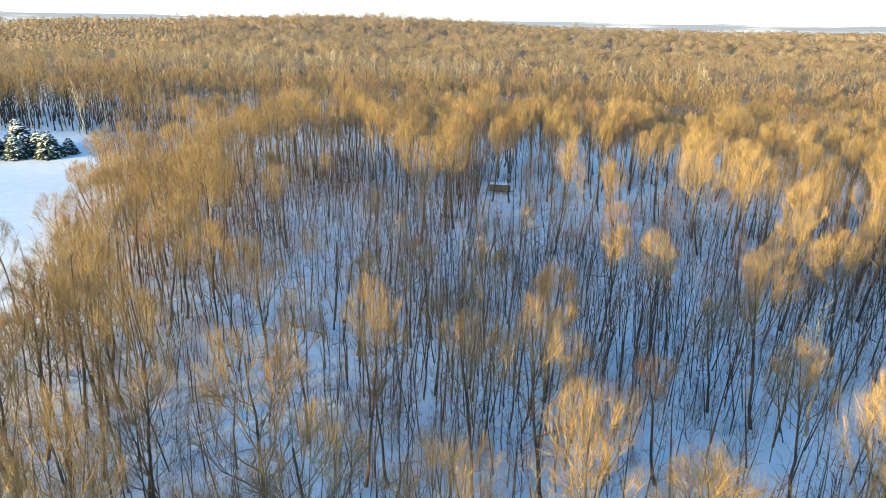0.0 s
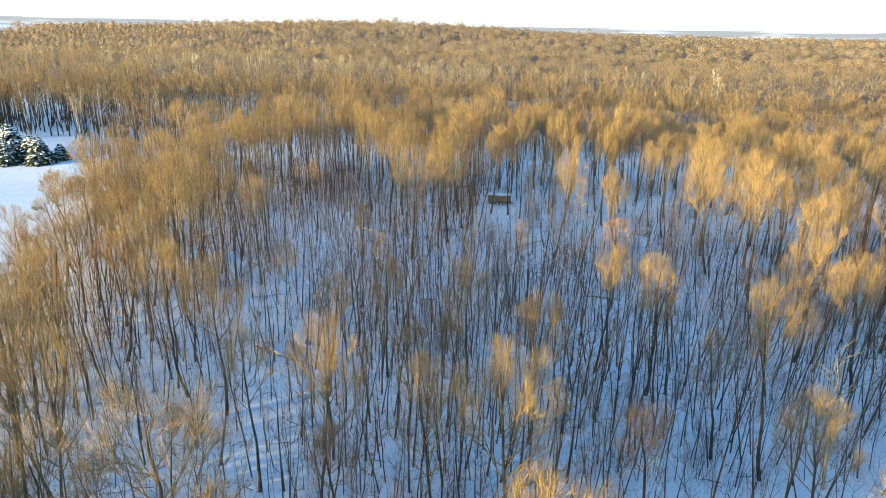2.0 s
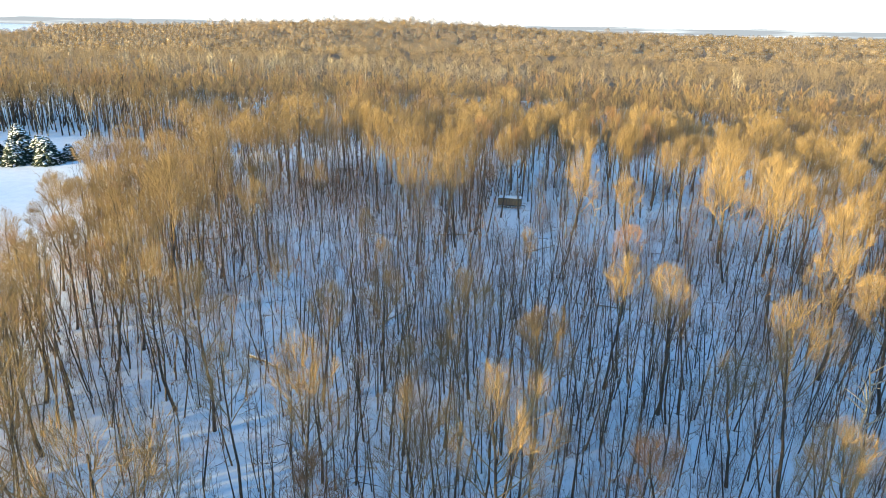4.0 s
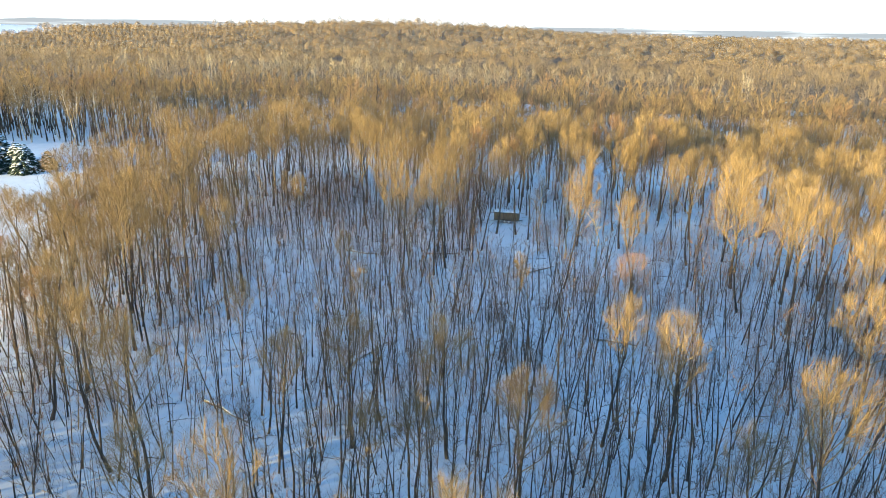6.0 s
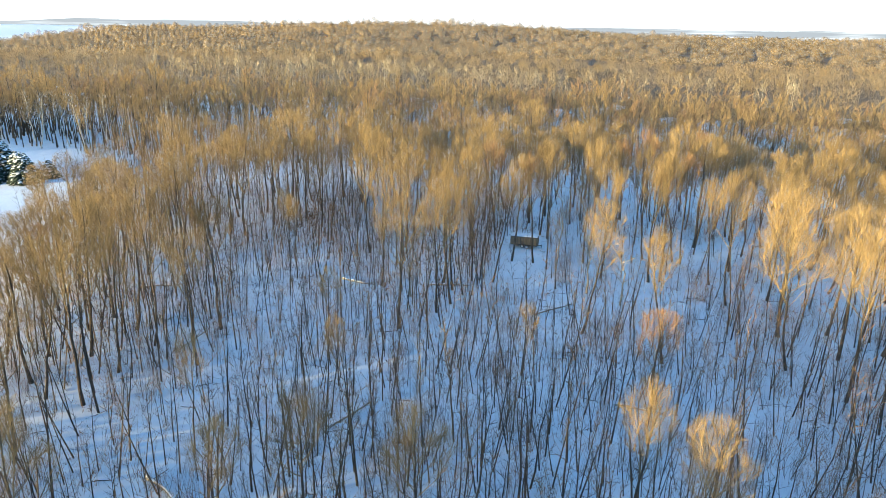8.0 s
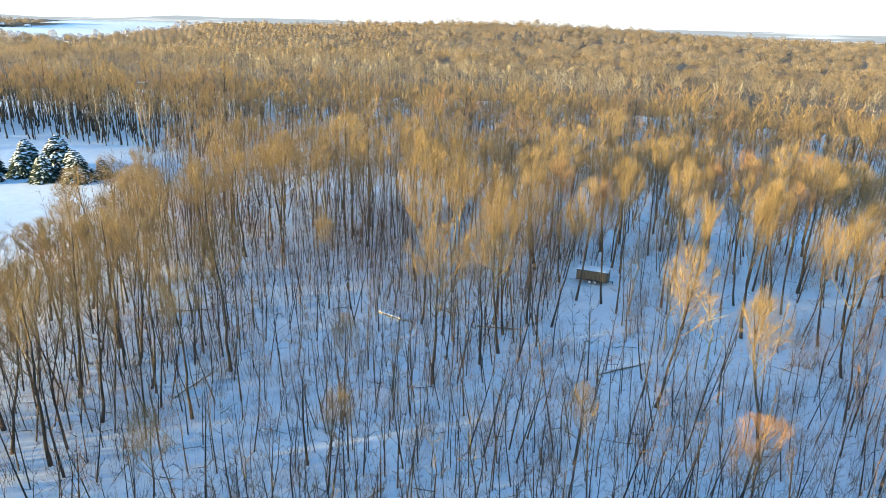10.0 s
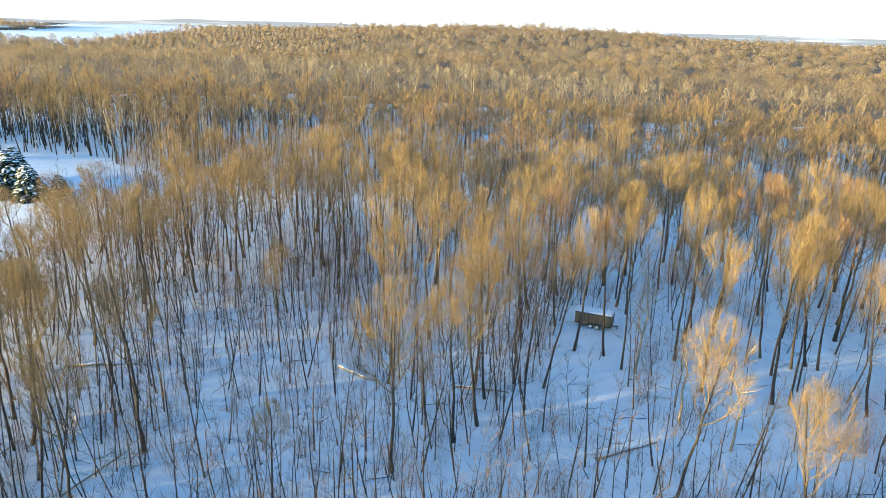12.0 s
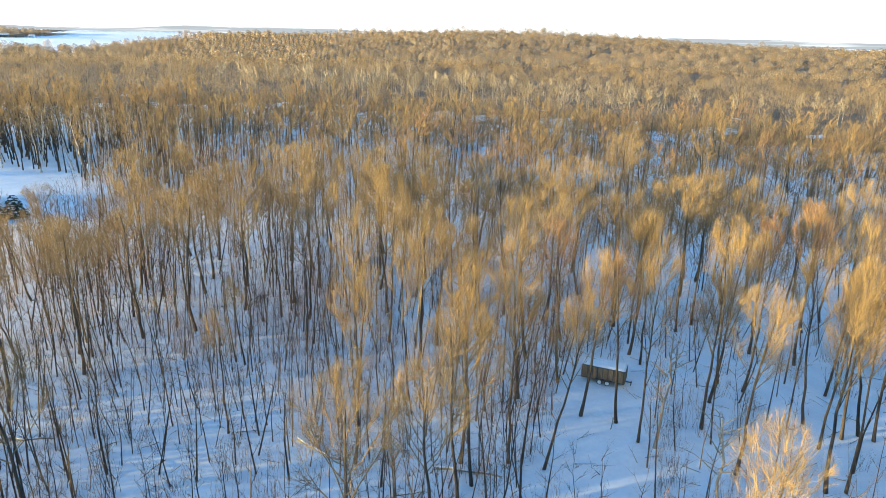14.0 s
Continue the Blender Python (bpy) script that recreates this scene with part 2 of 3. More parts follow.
def hardwood(rng, h, R, broad=0.5, limbs=11, branches=6, twigs=6, tips=4, fine=1.0, foot=0.0088):
    """A leafless hardwood: trunk sticks, a list of sticks for each limb with its branches, and pointed twig slivers.
    The limbs leave the trunk in turn and sweep up to a dome; branches, twigs and tips fork from one another."""
    foot = foot * h * rng.uniform(0.85, 1.2)
    pts, wander, lean = [], vec(0, 0, 0), rng.normal(0, 0.012, 2)
    for i in range(10):
        s = i / 9 * 0.88
        wander = wander + vec(*(rng.normal(0, 0.006, 2) + lean * 0.5), 0) * h
        pts.append(vec(0, 0, s * h - (0.25 if i == 0 else 0)) + wander * (0 if i == 0 else 1))

    def girth(s):
        return foot * (1 - 0.92 * s) * (1.35 if s < 0.03 else 1.0) + 0.012

    trunk = [(pts[i], pts[i + 1], girth(i / 10), girth((i + 1) / 10)) for i in range(9)]
    low, dome = 0.54 - 0.17 * broad, 0.70 - 0.06 * broad
    wood, slivers_out = [], []
    size = 0.45 + 0.035 * h
    heart = vec(*(along(pts, 0.8)[0][:2] * 0.7), h * dome)
    axes = vec(R, R, h * (1 - dome))
    lump = rng.uniform(0, 90)

    def kept(p, q):
        """A twig drawn back so that its end stays in the uneven dome of the crown."""
        d = q - heart
        f = np.linalg.norm(d / (axes if d[2] > 0 else axes * vec(1, 1, 1.5)))
        edge = 1 + 0.22 * noise.noise(tuple(unit(d) * 1.5 + lump))
        return (p, q) if f < edge else (p - d * (1 - edge / f), q - d * (1 - edge / f))

    for k in range(limbs + 1):
        top = k == limbs
        share = (k + rng.uniform(0, 0.9)) / limbs
        s = min(0.8, low + (0.76 - low) * share ** 1.15)
        p0, _ = along(pts, s / 0.88)
        a = k * 2.4 + rng.uniform(-0.6, 0.6)
        tilt = radians(8 if top else 88 - 62 * share + rng.uniform(-12, 12))
        reach = rng.uniform(0.72, 0.97)
        goal = heart + axes * vec(math.sin(tilt) * math.cos(a), math.sin(tilt) * math.sin(a), math.cos(tilt)) * reach * 0.86
        goal[2] = max(goal[2], p0[2] + 0.12 * h)
        bend = vec(p0[0] * 0.4 + goal[0] * 0.6, p0[1] * 0.4 + goal[1] * 0.6, p0[2] * 0.62 + goal[2] * 0.38)
        curve = [p + rng.normal(0, 0.02 * R, 3) * (i > 0) for i, p in enumerate(bent(p0, bend, goal, (0, 0.3, 0.55, 0.8, 1.0)))]
        g = girth(s) * rng.uniform(0.42, 0.66)
        limb = [(curve[i], curve[i + 1], g * (1 - 0.22 * i), g * (0.78 - 0.22 * i) + 0.006) for i in range(4)]
        span = np.linalg.norm(goal - p0)
        for n in range(branches):
            u = 0.22 + 0.78 * (n + rng.uniform(0, 1)) / branches
            q, way = along(curve, u)
            way = unit(way * 0.9 + rng.normal(0, 0.34, 3) + vec(0, 0, 0.2))
            length = span * rng.uniform(0.26, 0.46) * (1.15 - 0.5 * u)
            mid = q + way * length * 0.5
            _, end = kept(mid, mid + unit(way + rng.normal(0, 0.16, 3) + vec(0, 0, 0.12)) * length * 0.5)
            limb += [(q, mid, g * 0.24 + 0.004, g * 0.15 + 0.003), (mid, end, g * 0.15 + 0.003, 0)]
            for m in range(twigs):
                q1, way1 = along((q, mid, end), 0.2 + 0.8 * (m + rng.uniform(0, 1)) / twigs)
                way1 = unit(way1 * 0.9 + rng.normal(0, 0.30, 3) + vec(0, 0, 0.15))
                long1 = size * rng.uniform(0.8, 1.7)
                slivers_out.append((*kept(q1, q1 + way1 * long1), 0.012 * fine * rng.uniform(0.8, 1.3)))
                for _ in range(tips):
                    q2 = q1 + way1 * long1 * rng.uniform(0.2, 1.0)
                    way2 = unit(way1 * 0.9 + rng.normal(0, 0.28, 3) + vec(0, 0, 0.1))
                    slivers_out.append((*kept(q2, q2 + way2 * size * rng.uniform(0.5, 1.15)), 0.0078 * fine * rng.uniform(0.8, 1.3)))
        wood.append(limb)
    return trunk, wood, slivers_out


def pole(rng, h, R, branches=13, twigs=5, thick=0.010):
    """A thin young forest tree: a slender wandering stem, ascending branches and twigs that fork from them."""
    g = 0.0074 * h * rng.uniform(0.75, 1.3)
    lean = rng.normal(0, 0.012, 2)
    pts = [vec(0, 0, -0.2)]
    for i in range(1, 7):
        pts.append(vec(pts[-1][0] + (rng.normal(0, 0.011) + lean[0]) * h, pts[-1][1] + (rng.normal(0, 0.011) + lean[1]) * h, h * i / 6))
    trunk = [(pts[i], pts[i + 1], g * (1 - 0.15 * i), g * (0.85 - 0.15 * i) if i < 5 else 0) for i in range(6)]
    wood, fine = [], []
    for k in range(branches):
        s = 0.30 + 0.66 * (k + rng.uniform(0, 1)) / branches
        q, _ = along(pts, s)
        a = k * 2.4 + rng.uniform(-0.6, 0.6)
        length = R * rng.uniform(0.8, 1.7) * (1.2 - 0.7 * s)
        way = unit(vec(math.cos(a), math.sin(a), rng.uniform(0.6, 1.9)))
        wood.append((q, q + way * length, g * 0.3, 0))
        for _ in range(twigs):
            q1 = q + way * length * rng.uniform(0.2, 1.0)
            way1 = unit(way + rng.normal(0, 0.5, 3) + vec(0, 0, 0.15))
            fine.append((q1, q1 + way1 * rng.uniform(0.4, 1.2), thick * rng.uniform(0.7, 1.3)))
    return trunk, wood, fine


def blades(sticks, rng, wide):
    """Sticks as slivers no thinner than wide, to stand for branches of trees further off."""
    return slivers([(p, q, max(r0, wide)) for p, q, r0, r1 in sticks], rng)


def mid_tree(rng, h, R, slot, limbs=7, branches=5, sprays=9, wide=0.045):
    """A leafless tree of the woods around, as a template for scatter_mesh: stem, limbs, branches and fine twigs."""
    trunk, wood, _ = hardwood(rng, h, R, rng.uniform(0.5, 0.9), limbs, branches, 0, 0, 1.0, 0.010)
    stem = [(trunk[i][0], trunk[min(i + 2, 8)][1], trunk[i][2], trunk[min(i + 2, 8)][3]) for i in (0, 3, 6)]
    arms = [(limb[0][0], limb[1][1], limb[0][2], limb[2][2]) for limb in wood]
    rest = [stick for limb in wood for stick in limb[2:]]
    loose = []
    for limb in wood:
        for q, end, _, _ in limb[5::2]:
            q = q + (q - end) * 0.7
            for n in range(sprays):
                p = q + (end - q) * rng.uniform(0.1, 1.0)
                way = unit(unit(end - q) * 0.9 + rng.normal(0, 0.34, 3) + vec(0, 0, 0.12))
                loose.append((p, p + way * rng.uniform(0.9, 1.8), wide * rng.uniform(0.7, 1.3)))
    blocks = [(tubes(stem, 4), 2), (tubes(arms, 3), 2), (blades(rest, rng, 0.04), slot), (slivers(loose, rng), slot)]
    v, t = joined([b for b, _ in blocks])
    return v, t, np.concatenate([np.full(len(b[1]), sl) for b, sl in blocks])


def shell(rng, h, R, around=7, rings=3, ragged=0.24, gaps=0.1):
    """The uneven, broken outer skin of twigs of a far crown."""
    lump, pts, tris = rng.uniform(0, 90), [], []
    for i in range(rings):
        tilt = radians(28 + 76 * i / (rings - 1))
        for k in range(around):
            a = 6.283 * (k + 0.5 * (i % 2)) / around
            out = 1 + ragged * 2 * noise.noise((math.cos(a) * 1.3 + lump, math.sin(a) * 1.3, i * 0.9)) + rng.uniform(-ragged, ragged) * 0.5
            pts.append(vec(R * math.sin(tilt) * math.cos(a) * out, R * math.sin(tilt) * math.sin(a) * out, h * 0.58 + h * 0.36 * math.cos(tilt) * out))
    top = len(pts)
    pts.append(vec(rng.normal(0, 0.15) * R, rng.normal(0, 0.15) * R, h * rng.uniform(0.88, 0.96)))
    for k in range(around):
        tris.append((top, k, (k + 1) % around))
        for i in range(rings - 1):
            a, b = i * around + k, i * around + (k + 1) % around
            c, d = a + around, b + around
            tris += [(a, c, d), (a, d, b)] if i % 2 else [(a, c, b), (b, c, d)]
    return np.array(pts), np.array([t for t in tris if rng.uniform() > gaps])


def far_tree(rng, h, R, twigs, length, thick, slot=0, stem=0, skin=None):
    """A leafless tree seen from far off: a stem and a domed crown of twigs, in a veil of the finest ones."""
    v, t = tubes([(vec(0, 0, -0.5), vec(rng.normal(0, 0.2), rng.normal(0, 0.2), h * 0.85), 0.010 * h, 0)], 3)
    fork, sticks, lump = vec(0, 0, h * 0.42), [], rng.uniform(0, 90)
    for k in range(twigs):
        tilt, a = math.acos(rng.uniform(-0.35, 1)), k * 2.4 + rng.uniform(-0.5, 0.5)
        d = vec(math.sin(tilt) * math.cos(a), math.sin(tilt) * math.sin(a), math.cos(tilt))
        out = rng.uniform(0.2, 1) ** 0.5 * (1 + 0.3 * noise.noise(tuple(d * 1.5 + lump)))
        p = d * vec(R, R, h * 0.33) * out + vec(0, 0, h * 0.63)
        way = unit(unit(p - fork) + rng.normal(0, 0.3, 3) + vec(0, 0, 0.1)) * length * rng.uniform(0.7, 1.3)
        sticks.append((p - way * 0.6, p + way * 0.4, thick * rng.uniform(0.7, 1.3)))
    blocks = [((v, t), stem), (slivers(sticks, rng), slot)]
    if skin is not None:
        blocks.append((shell(rng, h, R * 0.95, 6), skin))
    v, t = joined([b for b, _ in blocks])
    return v, t, np.concatenate([np.full(len(b[1]), sl) for b, sl in blocks])


def scatter_mesh(name, templates, places, mats, rng, shade=False):
    """One mesh of many turned and scaled copies of the templates (verts, tris, slots); places are x, y, scale."""
    vs, ts, ss, base = [], [], [], 0
    for x, y, s in places:
        v, t, sl = templates[rng.integers(len(templates))]
        a = rng.uniform(0, 6.283)
        c, d = math.cos(a), math.sin(a)
        w = rng.uniform(0.9, 1.15) * s
        turned = np.stack([(v[:, 0] * c - v[:, 1] * d) * w + x, (v[:, 0] * d + v[:, 1] * c) * w + y, v[:, 2] * s + ground_z(x, y)], 1)
        vs.append(turned.astype(np.float32))
        ts.append(t + base)
        ss.append(sl)
        base += len(v)
    return tri_mesh(name, np.concatenate(vs), np.concatenate(ts), mats, np.concatenate(ss), shade)


def stock(parts_sides):
    """Sticks with their side counts (1: slivers) and material slots, as a template for scatter_mesh."""
    blocks = [(tubes(segs, n) if n > 1 else slivers(segs, rng), slot) for segs, n, slot in parts_sides if segs]
    v, t = joined([b for b, _ in blocks])
    return v, t, np.concatenate([np.full(len(b[1]), slot) for b, slot in blocks])


# ---- the far distance: glowing backdrops of bright hazy sky, and of pale hills and fields below it ----
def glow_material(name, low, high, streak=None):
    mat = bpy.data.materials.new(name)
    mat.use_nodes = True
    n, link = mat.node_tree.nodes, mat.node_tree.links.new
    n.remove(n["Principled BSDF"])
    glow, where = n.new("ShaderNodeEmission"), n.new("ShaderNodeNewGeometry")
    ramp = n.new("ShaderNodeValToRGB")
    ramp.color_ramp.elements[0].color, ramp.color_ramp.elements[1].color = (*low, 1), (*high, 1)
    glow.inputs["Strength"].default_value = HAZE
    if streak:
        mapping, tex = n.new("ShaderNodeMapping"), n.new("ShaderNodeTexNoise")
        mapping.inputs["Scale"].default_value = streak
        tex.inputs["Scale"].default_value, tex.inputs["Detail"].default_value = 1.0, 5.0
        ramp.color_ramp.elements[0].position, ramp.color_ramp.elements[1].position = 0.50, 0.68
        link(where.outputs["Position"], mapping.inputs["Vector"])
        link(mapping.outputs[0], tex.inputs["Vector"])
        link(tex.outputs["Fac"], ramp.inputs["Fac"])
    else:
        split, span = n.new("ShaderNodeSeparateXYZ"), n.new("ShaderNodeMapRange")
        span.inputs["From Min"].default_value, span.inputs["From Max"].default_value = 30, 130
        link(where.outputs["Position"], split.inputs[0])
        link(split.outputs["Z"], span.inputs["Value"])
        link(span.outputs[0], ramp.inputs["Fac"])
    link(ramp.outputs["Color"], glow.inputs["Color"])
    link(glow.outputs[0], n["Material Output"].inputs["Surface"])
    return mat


def make_backdrop(name, label, category, r, top, mat):
    verts, tris = [], []
    for k in range(401):
        b = radians(-68 + 130 * k / 400)
        for z in (-60, top(k)):
            verts.append((r * math.sin(b), r * math.cos(b), z))
    for k in range(400):
        a = 2 * k
        tris += [(a, a + 2, a + 3), (a, a + 3, a + 1)]
    ob = new(name, tri_mesh(name, verts, tris, [mat]))
    return tagged(ob, label, category, kind="structure")


make_backdrop("backdrop", "pale hazy winter sky above the horizon", "sky", 4840, lambda k: 520, glow_material("sky_haze", (0.80, 0.71, 0.59), (1.0, 0.88, 0.72)))
# The hills glow by themselves; their haze is painted into the emission colours.
make_backdrop("backdrop_hills", "glowing backdrop of far wooded hills and snowy fields with painted haze", "hills", 4780, lambda k: 41 - 22 * smooth(100, 76, k) + 9 * noise.noise((k / 9, 0.5, 0)) + 2.5 * noise.noise((k / 1.7, 3.5, 0)), glow_material("glowing_far_hills", (0.34, 0.31, 0.27), (0.78, 0.70, 0.58), (0.0016, 0.0016, 0.05)))


# Trees that can be told apart: x, y, height, crown radius.
HOLLOW = [
    (7.9, 43.9, 18.5, 4.2), (2.6, 42.4, 17, 3.2), (-6.5, 46, 18, 3.2), (-25, 66, 18, 4.5), (-19.8, 63, 17, 3.2), (28.7, 56.8, 18, 3.6),
    (27.2, 45.5, 15, 3.2), (21.9, 69.7, 16, 3.2), (17.3, 74, 15, 2.6), (9.4, 60.4, 15.5, 3.3), (-5.2, 71.7, 14.5, 3), (3.5, 71, 14.5, 3),
    (-11.2, 69.4, 14, 2.6), (40.4, 78.5, 16, 4), (25.4, 59.4, 12.5, 2.6), (17.5, 47.9, 12.5, 2.6), (-4.6, 46, 11, 2.4), (-1.7, 61, 12, 2.3),
    (-19, 36, 17, 4), (-38.4, 65.8, 17, 3.8), (-33, 57.6, 16, 3.5), (-12.7, 51.9, 15, 2.8), (43.5, 72, 15.5, 3.6), (1.8, 62.6, 12, 2.5),
]
RIM = [
    (-1.8, 121.3, 20, 4.4), (10, 157, 18.5, 4.5), (-3.3, 117.8, 18, 3.5), (16.3, 113.6, 18, 3.5), (25.2, 106.3, 16.5, 3.2), (37, 126.9, 20, 4.5),
    (41, 117, 20.5, 5.5), (43, 101, 19.5, 4.5), (53, 106, 20, 5.5), (66, 116, 20, 5), (-13.5, 145, 20.5, 5), (-41.5, 179.8, 20, 5.5),
    (-48.5, 131.5, 19, 5), (-54.7, 124, 19, 4.5), (-29.8, 107.3, 18.5, 3.8), (-43, 90, 17.5, 4), (-35.5, 94, 17, 3.5), (-32.7, 195, 20, 5),
    (47.4, 118.7, 18, 4), (-21.4, 182.4, 20, 5), (1.5, 158, 19, 4.5), (-49.6, 187, 19, 5), (5, 219, 20, 5.5), (-63, 160, 17, 5),
]
BY_TRAILER = [
    (3.4, 130.8), (2.6, 146.8), (5.7, 140.6), (9.3, 140.4), (11.5, 137.6), (11.4, 154.6), (15.9, 166.6), (18, 170), (20, 152.8), (18.7, 147.9),
    (29.4, 160.9), (27.8, 146.7), (28.3, 142.3), (27.3, 134.8), (29, 135.4), (30.9, 144.9), (32.7, 146.1), (33.9, 145.5), (38.5, 167.4), (31.3, 153.9),
    (24.5, 162.5), (22.5, 151.8), (-4.1, 129.4), (-2.3, 126.6), (0.1, 130.8), (-13.3, 126.4), (-12.2, 138.2), (-18.8, 140.7), (-19.2, 150.5), (-28.8, 159),
]
OAKS = [(-63, 141, 15, 5.2), (-54.7, 146.7, 15, 5.2), (-61, 147, 13, 4), (-56.6, 143, 14, 4.2)]
TRAILER_AT, TRAILER_TURN = (7.45, 148.9), -6.0

rng = np.random.default_rng(11)
taken = {}


def room(x, y, gap):
    """Whether no kept tree stands within gap of this place."""
    i, j = int(x // 4), int(y // 4)
    n = int(gap // 4) + 1
    return all((x - px) ** 2 + (y - py) ** 2 > gap * gap for a in range(i - n, i + n + 1) for b in range(j - n, j + n + 1) for px, py in taken.get((a, b), ()))


def keep(x, y):
    taken.setdefault((int(x // 4), int(y // 4)), []).append((x, y))


def clear_of_trailer(x, y):
    """The trailer stands in a small gap that opens towards the hollow."""
    along = y - TRAILER_AT[1]
    return abs(x - TRAILER_AT[0]) > 4.4 + 0.02 * abs(along) or along > 5.5 or along < -24


def hides_trailer(x, y, h, R):
    """Whether a crown here would stand before the trailer as the flight looks down on it."""
    return 84 < y < 146 and abs(x - 8.2) < R + 2.8 and h > 36 - 0.5 * (y - 78)


def seen_side(x, y, slack=12):
    """Roughly the ground that the flight looks over."""
    return y > 8 and x > -0.98 * y - slack - 10 and x < 0.66 * y + slack + 6


def in_hollow(x, y):
    """Where slender stems outnumber the big trees."""
    return ((x - 8) / 43) ** 2 + ((y - 72) / 42) ** 2 < 1 or ((x + 26) / 24) ** 2 + ((y - 128) / 26) ** 2 < 1 or ((x - 26) / 17) ** 2 + ((y - 121) / 15) ** 2 < 1


big = []
for x, y, h, R in HOLLOW + RIM:
    big.append((x, y, h, R, "tree"))
for x, y in BY_TRAILER:
    big.append((x, y, rng.uniform(18.5, 21.5), rng.uniform(2.5, 3.4), "tree"))
for x, y, h, R in OAKS:
    big.append((x, y, h, R, "oak"))
for b in big:
    keep(b[0], b[1])
for _ in range(14000):
    x, y = rng.uniform(-120, 110), rng.uniform(14, 200)
    if len(big) >= 350 or not seen_side(x, y) or not wooded(x, y) or not clear_of_trailer(x, y) or math.hypot(x, y - 60) > 130:
        continue
    gap = 13 if in_hollow(x, y) else 4.3 if x < field_x(y) + 26 and y < 130 else 5.8
    if room(x, y, gap):
        keep(x, y)
        edge = x < field_x(y) + 18
        h = rng.uniform(11, 14) if in_hollow(x, y) else rng.uniform(11, 15) if edge else rng.uniform(16, 21)
        R = h * (rng.uniform(0.13, 0.18) if in_hollow(x, y) else rng.uniform(0.24, 0.31) if y > 145 else rng.uniform(0.18, 0.27))
        if not hides_trailer(x, y, h, R):
            big.append((x, y, h, R, "tree"))

kinds = {}
for name, count, args in (("spreading", 6, (19, 4.9, 0.75, 14, 7, 7, 5)), ("tall", 6, (18, 3.5, 0.5, 12, 6, 7, 5)), ("slim", 5, (15, 2.7, 0.4, 9, 5, 7, 5)), ("oak", 3, (15, 5.0, 1.0, 12, 6, 5, 3))):
    kinds[name] = []
    for i in range(count):
        trunk, wood, fine = hardwood(rng, *args)
        crown = TWIG_RED if (name == "slim" and i % 2) else TWIG
        kinds[name].append((args[0], args[1], tri_mesh("trunk", *tubes(trunk, 6), [BARK], shade=True), [tri_mesh("limb", *tubes(limb, 3), [LIMB], shade=True) for limb in wood], tri_mesh("crown", *slivers(fine, rng), [crown])))

WORDS = {
    "spreading": "tall leafless hardwood with a wide rounded ochre crown in snow",
    "tall": "leafless hardwood with straight grey trunk and golden upswept crown",
    "slim": "slim leafless hardwood with a narrow russet crown in snow",
    "oak": "low broad bare oak with snow-dusted limbs beside the field",
}
for x, y, h, R, sort in big:
    name = "oak" if sort == "oak" else "spreading" if R > 4.1 else "tall" if R > 2.9 else "slim"
    th, tR, trunk, wood, fine = kinds[name][rng.integers(len(kinds[name]))]
    tree = new("oak_tree" if name == "oak" else "hardwood_tree")
    tree.matrix_basis = Matrix.LocRotScale((x, y, ground_z(x, y)), Euler((rng.normal(0, 0.03), rng.normal(0, 0.03), rng.uniform(0, 6.283))), (R / tR * rng.uniform(0.93, 1.07), R / tR, h / th))
    tagged(tree, WORDS[name], "tree", "bare hardwood trees")
    part("trunk", trunk, tree)
    for limb in wood:
        part("limb", limb, tree)
    part("crown", fine, tree)

# ---- young stems between the big trees ----
stems = []
for _ in range(52000):
    x, y = rng.uniform(-125, 125), rng.uniform(10, 225)
    if not seen_side(x, y) or not wooded(x, y) or not clear_of_trailer(x, y):
        continue
    thin = noise.noise((x / 17, y / 17, 3.3))
    open_floor = x > 8 and y > 120
    gap = (2.6 if open_floor else 2.4 if y > 165 else 1.25) + (0.8 if thin > 0.15 else 0)
    if room(x, y, gap) and not hides_trailer(x, y, 13, 1.0):
        keep(x, y)
        stems.append((x, y, rng.uniform(0.7, 0.95) if x < field_x(y) + 14 else rng.uniform(0.6, 0.92) if in_hollow(x, y) else rng.uniform(0.75, 1.12)))
stems.sort(key=lambda p: math.hypot(p[0] - 4, p[1] - 70))
pole_kinds = []
for i in range(9):
    h = 9 + 0.8 * i
    trunk, wood, fine = pole(rng, h, 1.15 + 0.07 * i, 15, 9)
    crown = (BRUSH, TWIG_RED, BRUSH, TWIG)[i % 4]
    pole_kinds.append((h, tri_mesh("trunk", *tubes(trunk, 5), [BARK], shade=True), tri_mesh("crown", *joined([tubes(wood, 3), slivers(fine, rng)]), [crown])))
for x, y, s in stems[:300]:
    h, trunk, crown = pole_kinds[rng.integers(len(pole_kinds))]
    tree = new("young_tree")
    tree.matrix_basis = Matrix.LocRotScale((x, y, ground_z(x, y)), Euler((rng.normal(0, 0.07), rng.normal(0, 0.07), rng.uniform(0, 6.283))), (s, s, s))
    tagged(tree, "thin young leafless tree with a slender dark stem", "young tree", "young forest stems")
    part("trunk", trunk, tree)
    part("crown", crown, tree)
pole_stock = []
for i in range(14):
    trunk, wood, fine = pole(rng, rng.uniform(8, 15.5), rng.uniform(1.0, 1.7), 9, 8, 0.012)
    trunk = [(trunk[k][0], trunk[k + 1][1], trunk[k][2], trunk[k + 1][3]) for k in (0, 2, 4)]
    pole_stock.append(stock([(trunk, 3, 0), (wood, 3, 1 + i % 3), (fine, 1, 1 + i % 3)]))
ob = new("young_tree_stand", scatter_mesh("young_tree_stand", pole_stock, stems[300:], [BARK, BRUSH, TWIG_RED, BRUSH], rng))
